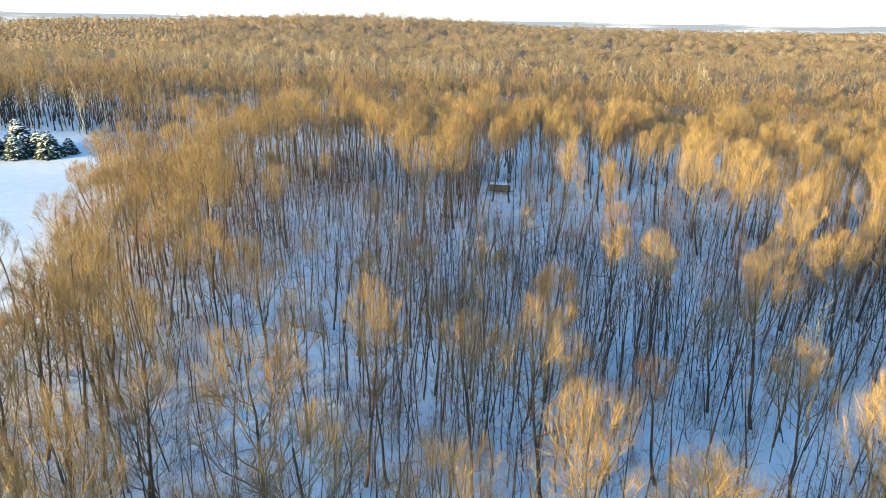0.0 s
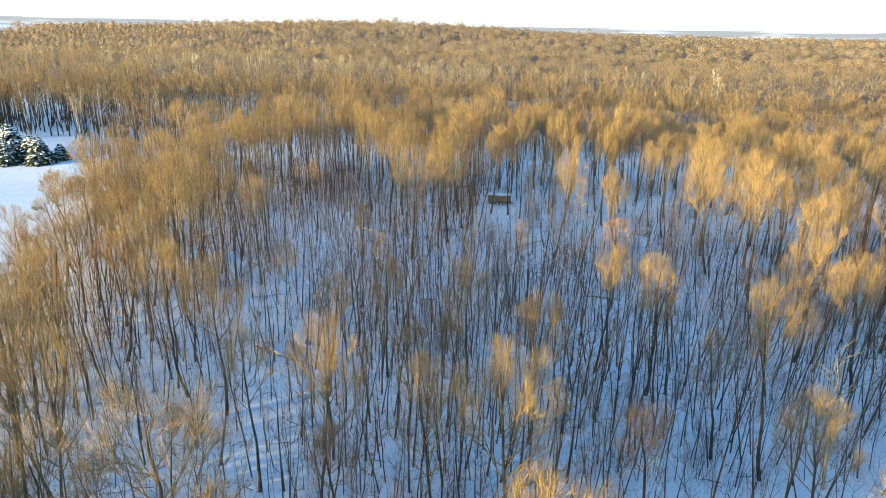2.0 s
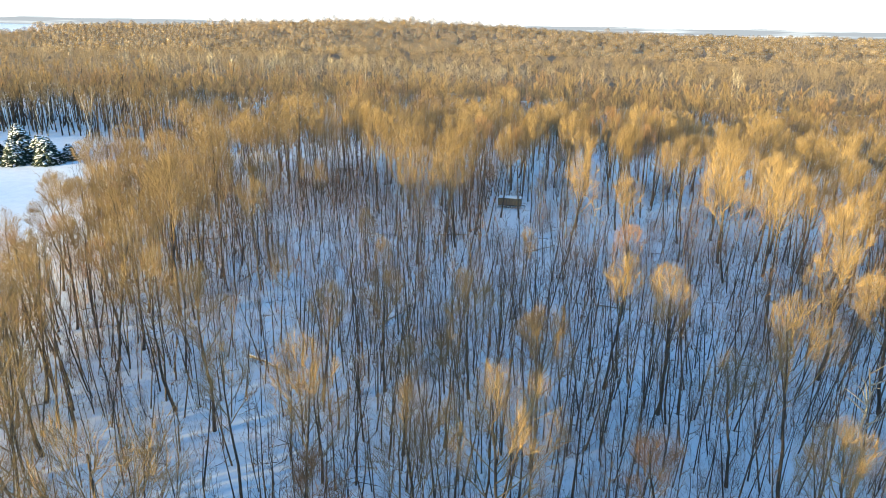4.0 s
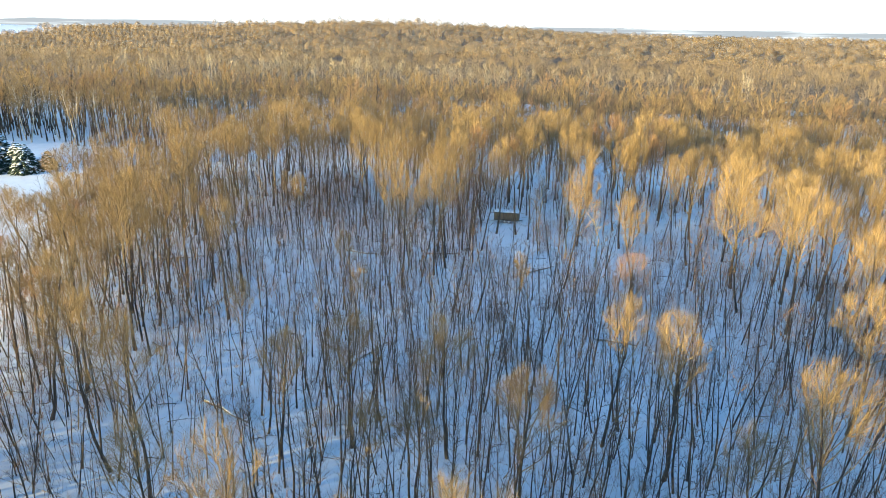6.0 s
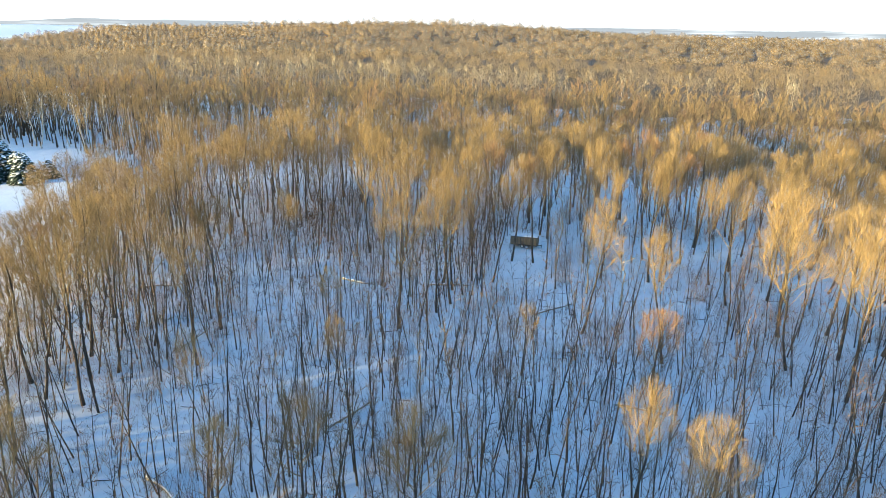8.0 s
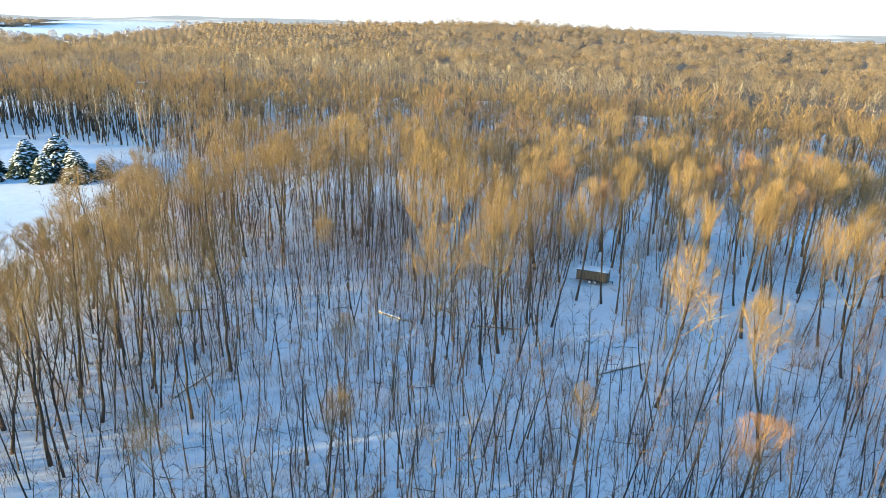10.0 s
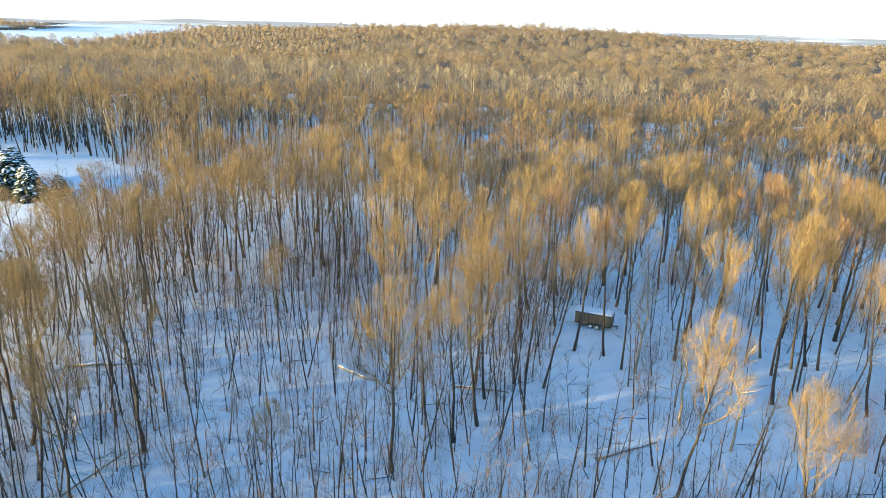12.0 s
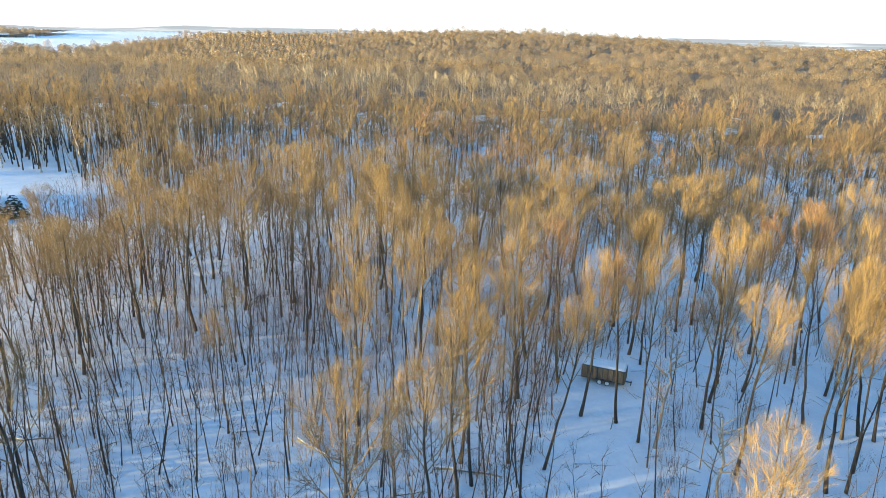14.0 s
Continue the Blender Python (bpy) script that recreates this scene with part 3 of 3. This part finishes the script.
tagged(ob, "dense stand of thin bare young trees in snow", "young trees", kind="stuff")

# ---- brush and saplings on the forest floor ----
brush_stock = []
for i in range(10):
    stalks, twigs = [], []
    for k in range(8):
        a, r = rng.uniform(0, 6.283), rng.uniform(0, 0.9)
        q = vec(r * math.cos(a), r * math.sin(a), -0.1)
        tip = q + vec(rng.normal(0, 0.7), rng.normal(0, 0.7), rng.uniform(1.8, 5.0))
        stalks.append((q, tip, 0.02, 0))
        for _ in range(6):
            start = q + (tip - q) * rng.uniform(0.25, 0.98)
            twigs.append((start, start + unit(rng.normal(0, 0.6, 3) + vec(0, 0, 0.8)) * rng.uniform(0.4, 1.1), 0.010))
    brush_stock.append(stock([(stalks, 3, i % 2), (twigs, 1, i % 2)]))
bushes = []
for _ in range(9000):
    x, y = rng.uniform(-120, 110), rng.uniform(12, 180)
    if len(bushes) < 3400 and seen_side(x, y) and wooded(x, y) and clear_of_trailer(x, y) and noise.noise((x / 12, y / 12, 8.8)) > (-0.05 if x > 8 and y > 120 else -0.3):
        bushes.append((x, y, rng.uniform(0.6, 1.25)))
ob = new("understorey_brush", scatter_mesh("understorey_brush", brush_stock, bushes, [BRUSH, TWIG_RED], rng))
tagged(ob, "sparse bare brush and saplings on the snow", "brush", kind="stuff")

# ---- fallen sticks and branches half sunk in the snow ----
stick_stock = []
for i in range(8):
    a, length = rng.uniform(0, 6.283), rng.uniform(1.2, 3.4)
    way = vec(math.cos(a), math.sin(a), 0)
    sticks = [(vec(0, 0, 0.02), way * length * 0.5 + vec(0, 0, rng.uniform(0.05, 0.25)), 0.035, 0.025), (way * length * 0.5 + vec(0, 0, 0.12), way * length + vec(0, 0, rng.uniform(0, 0.5)), 0.025, 0)]
    for _ in range(3):
        q = way * length * rng.uniform(0.3, 0.9) + vec(0, 0, 0.1)
        sticks.append((q, q + unit(way + rng.normal(0, 0.6, 3)) * rng.uniform(0.3, 0.9) + vec(0, 0, 0.15), 0.016, 0))
    stick_stock.append(stock([(sticks, 3, i % 3 // 2)]))
lying = [(x, y, rng.uniform(0.6, 1.3)) for x, y in zip(rng.uniform(-90, 80, 1500), rng.uniform(18, 165, 1500)) if seen_side(x, y, 0) and wooded(x, y)]
ob = new("fallen_sticks", scatter_mesh("fallen_sticks", stick_stock, lying, [BARK, PALE], rng))
tagged(ob, "dark fallen sticks half sunk in the snow", "sticks", kind="stuff")

# ---- the woods further off and behind the flight ----
mid_stock, wide_stock, edge_stock, far_stock, birch_stock = [], [], [], [], []
for i in range(12):
    h, R = rng.uniform(14, 20), rng.uniform(4.0, 5.8)
    mid_stock.append(mid_tree(rng, h, R, i % 3 // 2))
    wide_stock.append(far_tree(rng, h, R * 1.05, 150, 1.6, 0.07, i % 3 // 2, 2))
    far_stock.append(far_tree(rng, h, R * 1.15, 12, 2.2, 0.16, 0, 0, 1))
    birch_stock.append(far_tree(rng, rng.uniform(13, 18), rng.uniform(1.6, 2.4), 60, 1.8, 0.09, 1, 0))
    edge_stock.append(mid_tree(rng, rng.uniform(13, 18), rng.uniform(1.5, 2.3), 0, 4, 3, 8, 0.035))


def fill(r0, r1, step, bearing0, bearing1, test):
    """Places on a jittered net in a ring sector around the flight."""
    out = []
    y = -r1
    while y < r1:
        x = -r1
        while x < r1:
            px, py = x + rng.uniform(-0.45, 0.45) * step, y + rng.uniform(-0.45, 0.45) * step
            r = math.hypot(px, py)
            if r0 < r < r1 and bearing0 < math.degrees(math.atan2(px, py)) < bearing1 and wooded(px, py) and test(px, py):
                out.append((px, py))
            x += step
        y += step
    return out


spots = [p for p in fill(0, 360, 8.4, -64, 50, lambda x, y: y > 8 and not (x < -92 and 200 < y < 238)) if room(p[0], p[1], 3.6 if p[1] > 165 else 5.0) and not in_hollow(*p)]
# Trees added out of view, only to block low sun from the hollow.
behind = fill(0, 210, 7.4, -180, 180, lambda x, y: not seen_side(x, y, 0) and -90 < y < 130 and x < 40)
ob = new("middle_woods", scatter_mesh("middle_woods", mid_stock, [(x, y, rng.uniform(0.68, 1.22)) for x, y in spots], [SPRAY, SPRAY_RED, BARK], rng, True))
tagged(ob, "bare hardwood forest with ochre crowns over snow", "woods", kind="stuff")
between = [p for p in fill(150, 372, 7.8, -62, 50, lambda x, y: y > 175 and not (x < -92 and 200 < y < 238)) if not in_hollow(*p)]
ob = new("middle_wood_crowns", scatter_mesh("middle_wood_crowns", wide_stock, [(x, y, rng.uniform(0.55, 0.92)) for x, y in between], [SPRAY, SPRAY_RED, BARK], rng, True))
tagged(ob, "closed bare hardwood canopy beyond the hollow's rim", "woods", kind="stuff")
ob = new("woods_behind", scatter_mesh("woods_behind", wide_stock, [(x, y, rng.uniform(0.82, 1.0)) for x, y in behind], [SPRAY, SPRAY_RED, BARK], rng, True))
tagged(ob, "unseen bare forest added behind the flight to shade the hollow", "woods", kind="stuff")
spots = fill(360, 760, 12.4, -58, 44, lambda x, y: True)
ob = new("valley_woods", scatter_mesh("valley_woods", wide_stock, [(x, y, rng.uniform(0.8, 1.15)) for x, y in spots], [SPRAY_HAZED, SPRAY, BARK], rng, True))
tagged(ob, "bare hardwood forest in the shaded valley", "woods", kind="stuff")
spots = fill(760, 1500, 14.0, -56, 42, lambda x, y: True) + fill(1500, 2600, 26, -56, 42, lambda x, y: True)
ob = new("distant_woods", scatter_mesh("distant_woods", far_stock, [(x, y, rng.uniform(0.6, 1.12) * (1.0 if math.hypot(x, y) < 1500 else 1.4)) for x, y in spots], [HAZED_WOODS, VEIL], rng, True))
tagged(ob, "distant bare forest canopy reaching the horizon", "woods", kind="stuff")
line = [(x, 208 + (-108 - x) * 0.06 + rng.uniform(0, 42)) for x in rng.uniform(-250, -92, 480)]
ob = new("field_side_woods", scatter_mesh("field_side_woods", edge_stock, [(x, y, rng.uniform(0.8, 1.1)) for x, y in line], [SPRAY, SPRAY_RED, BARK], rng))
tagged(ob, "dense edge of bare slender trees behind the field", "woods", kind="stuff")


def canopy_sheet():
    """The closed twig canopy of far woods, where single crowns merge."""
    verts, tris, rows, index = [], [], 90, {}
    radii = np.geomspace(330, 3300, rows)
    for i, r in enumerate(radii):
        for k in range(300):
            b = radians(-60 + 106 * k / 299)
            x, y = r * math.sin(b), r * math.cos(b)
            if wooded(x, y):
                index[i, k] = len(verts)
                up = (-1.0 + 7.0 * smooth(330, 800, r) + smooth(360, 600, r) * (3.0 * noise.noise((x / 30, y / 30, 1)) + 2.0 * noise.noise((x / 11, y / 11, 2)))) if r < 2600 else 11 + 4 * noise.noise((x / 60, y / 60, 1))
                verts.append((x, y, ground_z(x, y) + up))
    for (i, k), a in index.items():
        b, c, d = index.get((i, k + 1)), index.get((i + 1, k + 1)), index.get((i + 1, k))
        if None not in (b, c, d):
            tris += [(a, b, c), (a, c, d)]
    ob = new("horizon_woods", tri_mesh("horizon_woods", verts, tris, [HAZED_WOODS], shade=True))
    return tagged(ob, "merged brown canopy of woods near the horizon", "woods", kind="stuff")


canopy_sheet()

groves = [(x, y, rng.uniform(1.1, 1.4)) for x, y in zip(rng.normal(-150, 80, 130), rng.normal(500, 30, 130))] + [(x, y, rng.uniform(1.0, 1.3)) for x, y in zip(rng.uniform(-60, 170, 32), rng.normal(470, 35, 32))]
ob = new("birch_groves", scatter_mesh("birch_groves", birch_stock, groves, [BIRCH, PALE], rng))
tagged(ob, "pale slender birches standing out of the brown woods", "birches", kind="stuff")
trunk, wood, fine = pole(rng, 15, 1.9, 20, 16, 0.022)
birch_parts = (tri_mesh("trunk", *tubes(trunk, 5), [BIRCH], shade=True), tri_mesh("crown", *joined([tubes(wood, 3), slivers(fine, rng)]), [PALE]))
for x, y in [(-135, 219), (-123, 253), (-141, 214), (-128, 216), (-117, 212), (-112, 216), (-148, 221), (-104, 224), (-123, 211), (-95, 232), (-155, 215), (-110, 240)]:
    s = rng.uniform(0.85, 1.15)
    tree = new("birch_tree")
    tree.matrix_basis = Matrix.LocRotScale((x, y, ground_z(x, y)), Euler((rng.normal(0, 0.03), rng.normal(0, 0.03), rng.uniform(0, 6.283))), (s * 1.3, s * 1.3, s))
    tagged(tree, "pale birch with thin whitish crown at the field's edge", "birch", "birches behind the field")
    part("trunk", birch_parts[0], tree)
    part("crown", birch_parts[1], tree)

# ---- a dense dark thicket among the stems ----
for x, y, s in [(-37.5, 151, 1.0), (-34, 154, 0.7)]:
    stalks = [(vec(rng.normal(0, 0.3), rng.normal(0, 0.3), -0.1), vec(rng.normal(0, 0.9), rng.normal(0, 0.9), rng.uniform(2.5, 4.6)), 0.05, 0) for _ in range(9)]
    tangle = []
    for _ in range(700):
        q = vec(rng.normal(0, 0.62), rng.normal(0, 0.62), rng.normal(3.3, 0.6))
        tangle.append((q, q + unit(rng.normal(0, 1, 3)) * rng.uniform(0.4, 1.1), 0.014))
    bush = new("thicket_bush")
    bush.matrix_basis = pose(x, y, ground_z(x, y)) @ Matrix.Diagonal((s, s, s, 1))
    tagged(bush, "dense dark tangled bush among bare stems", "bush", "tangled bushes")
    part("stalk", tri_mesh("stalk", *tubes(stalks, 4), [BARK], shade=True), bush)
    tagged(part("crown", tri_mesh("crown", *slivers(tangle, rng), [BARK]), bush), kind="stuff")

# ---- the trailer in the wood ----
DARK_PANEL = material("weathered_dark_panel", (0.10, 0.077, 0.048), (0.25, 0.19, 0.118), 1.2, 0.7, 0.3, 0.1, stretch=(4, 4, 0.7))
RUBBER = material("black_rubber", (0.015, 0.015, 0.015), (0.035, 0.035, 0.035), 8, 0.85, 0.2, 0.0)
WHITE_STEEL = material("white_wheel_steel", (0.62, 0.62, 0.60), (0.80, 0.80, 0.78), 6, 0.5, 0.1, 0.0)
STEEL = material("dark_steel", (0.04, 0.04, 0.04), (0.09, 0.085, 0.08), 5, 0.55, 0.2, 0.0)


def make_trailer():
    L, W, z0, z1 = 4.8, 2.0, 0.52, 2.08
    top = new("box_trailer")
    top.matrix_basis = pose(*TRAILER_AT, ground_z(*TRAILER_AT) + 0.02, 0, 0, TRAILER_TURN)
    tagged(top, "weathered dark box trailer with snowy roof parked among trees", "trailer")
    body = part("body", bm_mesh("body", box(bmesh.new(), -L / 2, -W / 2, z0, L / 2, W / 2, z1, 0.03), DARK_PANEL), top)
    rib = bm_mesh("rib", box(bmesh.new(), -0.03, -0.025, z0 + 0.06, 0.03, 0.025, z1 - 0.06, 0.008), STEEL)
    for side in (-1, 1):
        for k in range(9):
            part("rib", rib, body).location = (-L / 2 + 0.12 + k * (L - 0.24) / 8, side * (W / 2 + 0.02), 0)
    for side in (-1, 1):
        for z in (z0 + 0.02, z1 - 0.04):
            rail = part("rail", bm_mesh("rail", box(bmesh.new(), -L / 2 - 0.02, -0.035, -0.05, L / 2 + 0.02, 0.035, 0.05, 0.01), STEEL), body)
            rail.location = (0, side * (W / 2 + 0.022), z)
    door = part("door", bm_mesh("door", box(bmesh.new(), L / 2 + 0.004, -W / 2 + 0.05, z0 + 0.05, L / 2 + 0.06, W / 2 - 0.05, z1 - 0.02, 0.01), DARK_PANEL), top)
    part("latch", bm_mesh("latch", box(bmesh.new(), L / 2 + 0.062, -0.05, 1.2, L / 2 + 0.1, 0.05, 1.7, 0.01), STEEL), door)
    bm = bmesh.new()
    bmesh.ops.create_grid(bm, x_segments=24, y_segments=10, size=0.5, matrix=Matrix.Diagonal((L, W, 1, 1)))
    for v in bm.verts:
        rim = min(L / 2 - abs(v.co.x), W / 2 - abs(v.co.y))
        v.co.z = z1 + 0.004 + 0.2 * min(1, rim / 0.25 + 0.15) + 0.05 * noise.noise((v.co.x, v.co.y, 3))
    ring = bmesh.ops.extrude_edge_only(bm, edges=[ed for ed in bm.edges if ed.is_boundary])
    for v in ring["geom"]:
        if isinstance(v, bmesh.types.BMVert):
            v.co.z = z1 + 0.004
    part("roof_snow", bm_mesh("roof_snow", bm, SNOWCAP), top, "thick snow on the roof")
    for side in (-1, 1):
        for k in (-0.42, 0.42):
            bm = bmesh.new()
            bmesh.ops.create_cone(bm, cap_ends=True, segments=28, radius1=0.33, radius2=0.33, depth=0.22, matrix=pose(0, 0, 0, 90))
            bmesh.ops.bevel(bm, geom=[ed for ed in bm.edges if len(ed.link_faces) == 2 and max(len(f.verts) for f in ed.link_faces) > 4], offset=0.05, segments=2, affect="EDGES")
            tyre = bm_mesh("tyre", bm, RUBBER)
            wheel = part("wheel", tyre, top)
            wheel.location = (0.15 + k, side * (W / 2 + 0.06), 0.33)
            bm = bmesh.new()
            bmesh.ops.create_cone(bm, cap_ends=True, segments=24, radius1=0.235, radius2=0.20, depth=0.05, matrix=pose(0, side * 0.125, 0, 90))
            part("rim", bm_mesh("rim", bm, WHITE_STEEL), wheel, "white steel wheel rim")
    for side in (-1, 1):
        part("fender", bm_mesh("fender", box(bmesh.new(), -0.75, side * (W / 2 + 0.004), 0.60, 1.05, side * (W / 2 + 0.24), 0.68, 0.012), STEEL), top)
    part("chassis", bm_mesh("chassis", box(bmesh.new(), -L / 2 + 0.2, -0.06, 0.40, L / 2 + 0.75, 0.06, 0.51, 0.01), STEEL), top)
    part("jack", bm_mesh("jack", box(bmesh.new(), L / 2 + 0.6, -0.05, 0.0, L / 2 + 0.7, 0.05, 0.62, 0.01), STEEL), top)


make_trailer()

# ---- snow-laden spruces beside the field ----
def make_spruce(seed, h):
    r = np.random.default_rng(seed)
    top = new("spruce_tree")
    tagged(top, "dark green spruce with snow-laden boughs beside the field", "spruce", "spruces by the field")
    part("trunk", tri_mesh("trunk", *tubes([(vec(0, 0, -0.3), vec(0, 0, h), 0.013 * h, 0)], 7), [BARK], shade=True), top)
    green, white = ([], []), ([], [])

    def wedge(store, q, way, side, length, width, depth, lift):
        vs, ts = store
        n = len(vs)
        mid = q + way * length * 0.55
        vs += [q + vec(0, 0, lift), mid + side * width + vec(0, 0, lift - 0.12 * length), mid - side * width + vec(0, 0, lift - 0.12 * length),
               q + way * length + vec(0, 0, lift - 0.3 * length), mid + vec(0, 0, lift + depth), mid + vec(0, 0, lift - depth)]
        for a, b, c in ((0, 1, 4), (1, 3, 4), (3, 2, 4), (2, 0, 4), (1, 0, 5), (3, 1, 5), (2, 3, 5), (0, 2, 5)):
            ts.append((n + a, n + b, n + c))

    for k in range(int(40 * h)):
        s = 1 - math.sqrt(r.uniform(0.0, 0.93))
        z = h * (0.05 + 0.93 * s)
        a = k * 2.399 + r.uniform(-0.3, 0.3)
        length = 0.40 * h * (1 - s) ** 0.7 * r.uniform(0.75, 1.1) + 0.25
        start = length * r.uniform(0.0, 0.55)
        way, side = vec(math.cos(a), math.sin(a), 0), vec(-math.sin(a), math.cos(a), 0)
        q = way * start + vec(0, 0, z - 0.25 * start)
        wedge(green, q, way, side, length - start + 0.25, 0.42 + 0.08 * length, 0.16, 0)
        if r.uniform() < 0.85:
            wedge(white, q + way * 0.12, way, side, (length - start) * r.uniform(0.6, 0.95) + 0.15, 0.36 + 0.06 * length, 0.12, 0.16)
    part("needles", tri_mesh("needles", *green, [NEEDLE]), top)
    part("snow", tri_mesh("snow", *white, [SNOWCAP]), top, "snow lying on the boughs")
    for ob in top.children:
        if ob.name.split(".")[0] != "trunk":
            tagged(ob, kind="stuff")
    return top


spruce_a, spruce_b = make_spruce(3, 10.0), make_spruce(4, 8.0)
first = [spruce_a, spruce_b]
for i, (x, y, s) in enumerate([(-112, 173, 0.9), (-117, 177, 1.05), (-123, 178, 1.15), (-129, 174, 1.1), (-120, 171, 0.8), (-134, 180, 1.2), (-127, 183, 1.1), (-109.5, 178, 0.7), (-139, 172, 1.1), (-131, 166, 0.85)]):
    m = pose(x, y, ground_z(x, y), 0, 0, 70 * i)
    ob = first[i] if i < 2 else copy_thing(first[i % 2], m)
    ob.matrix_basis = m @ Matrix.Diagonal((s * 1.1, s * 1.1, s * 0.82, 1))

# ---- dead trees, snags and fallen logs ----
def make_snag(x, y, h, seed):
    r = np.random.default_rng(seed)
    top = new("dead_tree")
    top.matrix_basis = pose(x, y, ground_z(x, y), r.normal(0, 3), r.normal(0, 3), r.uniform(0, 360))
    tagged(top, "pale barkless dead tree with a few broken limbs", "dead tree", "standing dead trees")
    pts = [vec(r.normal(0, 0.12) * i, r.normal(0, 0.12) * i, h * i / 5 - 0.2 * (i == 0)) for i in range(6)]
    part("trunk", tri_mesh("trunk", *tubes([(pts[i], pts[i + 1], 0.17 - 0.024 * i, 0.146 - 0.024 * i) for i in range(5)], 6), [PALE], shade=True), top)
    limbs = []
    for k in range(13):
        q = pts[2] + (pts[5] - pts[2]) * r.uniform(0, 1)
        a = r.uniform(0, 6.283)
        mid = q + vec(math.cos(a), math.sin(a), r.uniform(0.6, 1.4)) * r.uniform(0.8, 1.7)
        end = mid + vec(math.cos(a + 0.5), math.sin(a + 0.5), r.uniform(0.2, 1.5)) * r.uniform(0.7, 1.6)
        limbs += [(q, mid, 0.06, 0.04), (mid, end, 0.04, 0)]
    for k in range(0, len(limbs), 2):
        part("limb", tri_mesh("limb", *tubes(limbs[k:k + 2], 4), [PALE], shade=True), top)


for i, (x, y, h) in enumerate([(33.5, 56, 13), (-45, 164, 14), (-50, 168, 12), (13, 137, 12), (-15.5, 150, 15), (17.5, 128, 9), (-8, 122.7, 6), (22, 124, 8), (-70, 175, 13), (-58, 178, 12)]):
    make_snag(x, y, h, 40 + i)


def make_log(x, y, length, turn, seed):
    r = np.random.default_rng(seed)
    top = new("fallen_log")
    top.matrix_basis = pose(x, y, ground_z(x, y) + 0.14, 0, 0, turn)
    tagged(top, "fallen bare tree trunk lying in snow", "log", "fallen logs")
    pts = [vec(length * i / 5, r.normal(0, 0.1), 0.02 * i) for i in range(6)]
    part("trunk", tri_mesh("trunk", *tubes([(pts[i], pts[i + 1], 0.17 - 0.02 * i, 0.15 - 0.02 * i) for i in range(5)], 7), [PALE], shade=True), top)
    limbs = []
    for k in range(7):
        q = pts[1] + (pts[5] - pts[1]) * r.uniform(0.2, 1)
        limbs.append((q, q + vec(r.uniform(0.3, 1.4), r.normal(0, 0.9), r.uniform(0.2, 1.3)), 0.04, 0))
    for limb in limbs:
        part("limb", tri_mesh("limb", *tubes([limb], 4), [PALE], shade=True), top)
    part("snow", tri_mesh("snow", *tubes([(pts[i] + vec(0, 0, 0.1), pts[i + 1] + vec(0, 0, 0.1), 0.12 - 0.015 * i, 0.11 - 0.015 * i) for i in range(4)], 6), [SNOWCAP], shade=True), top, "strip of snow along the top")


for i, (x, y, length, turn) in enumerate([(-14, 40, 7, 12), (-9, 88, 6, 60), (-22, 78, 7, -30), (-6, 128, 6, 5), (10, 119, 7, 40), (-32, 100, 6, 80), (19, 96, 5, -15), (-48, 118, 7, 20), (-40, 110, 5, -50), (8, 54, 5, 30), (-20, 128, 6, -20), (34, 128, 5, 70)]):
    make_log(x, y, length, turn, 70 + i)

# ---- far farmsteads ----
ROOF = material("snowy_roof", (0.55, 0.56, 0.58), (0.8, 0.8, 0.82), 0.5, 0.6, 0.1, 0.0)
WALL = material("pale_boarding", (0.45, 0.43, 0.40), (0.68, 0.66, 0.62), 0.6, 0.8, 0.1, 0.15)


def make_house(x, y, L, W, H, turn):
    top = new("farm_building")
    top.matrix_basis = pose(x, y, ground_z(x, y), 0, 0, turn)
    tagged(top, "far pale farm building with snowy gabled roof", "building", "far farm buildings")
    part("wall", bm_mesh("wall", box(bmesh.new(), -L / 2, -W / 2, -1, L / 2, W / 2, H), WALL), top)
    bm = bmesh.new()
    ends = []
    for sx in (-L / 2 - 0.4, L / 2 + 0.4):
        ends.append([bm.verts.new((sx, -W / 2 - 0.5, H)), bm.verts.new((sx, W / 2 + 0.5, H)), bm.verts.new((sx, 0, H + W * 0.4))])
    a, b = ends
    for f in ((a[0], a[2], a[1]), (b[0], b[1], b[2]), (a[0], b[0], b[2], a[2]), (a[1], a[2], b[2], b[1]), (a[0], a[1], b[1], b[0])):
        bm.faces.new(f)
    part("roof", bm_mesh("roof", bm, ROOF), top)
    dark = bm_mesh("window", box(bmesh.new(), -0.6, -0.05, -0.8, 0.6, 0.05, 0.8), STEEL)
    for k in (-1, 0, 1):
        part("window", dark, top).location = (k * L / 3.5, -W / 2 - 0.02, H * 0.55)


for x, y, L, W, H, turn in [(-270, 2420, 34, 14, 7, 10), (262, 2450, 18, 10, 6, -20), (640, 2280, 30, 14, 8, 25), (700, 2330, 16, 9, 6, 60), (450, 2600, 26, 12, 7, 0), (-1650, 1540, 22, 12, 7, 30), (-1600, 1580, 14, 9, 5, 10), (-1700, 1500, 18, 10, 6, -30)]:
    make_house(x, y, L, W, H, turn)
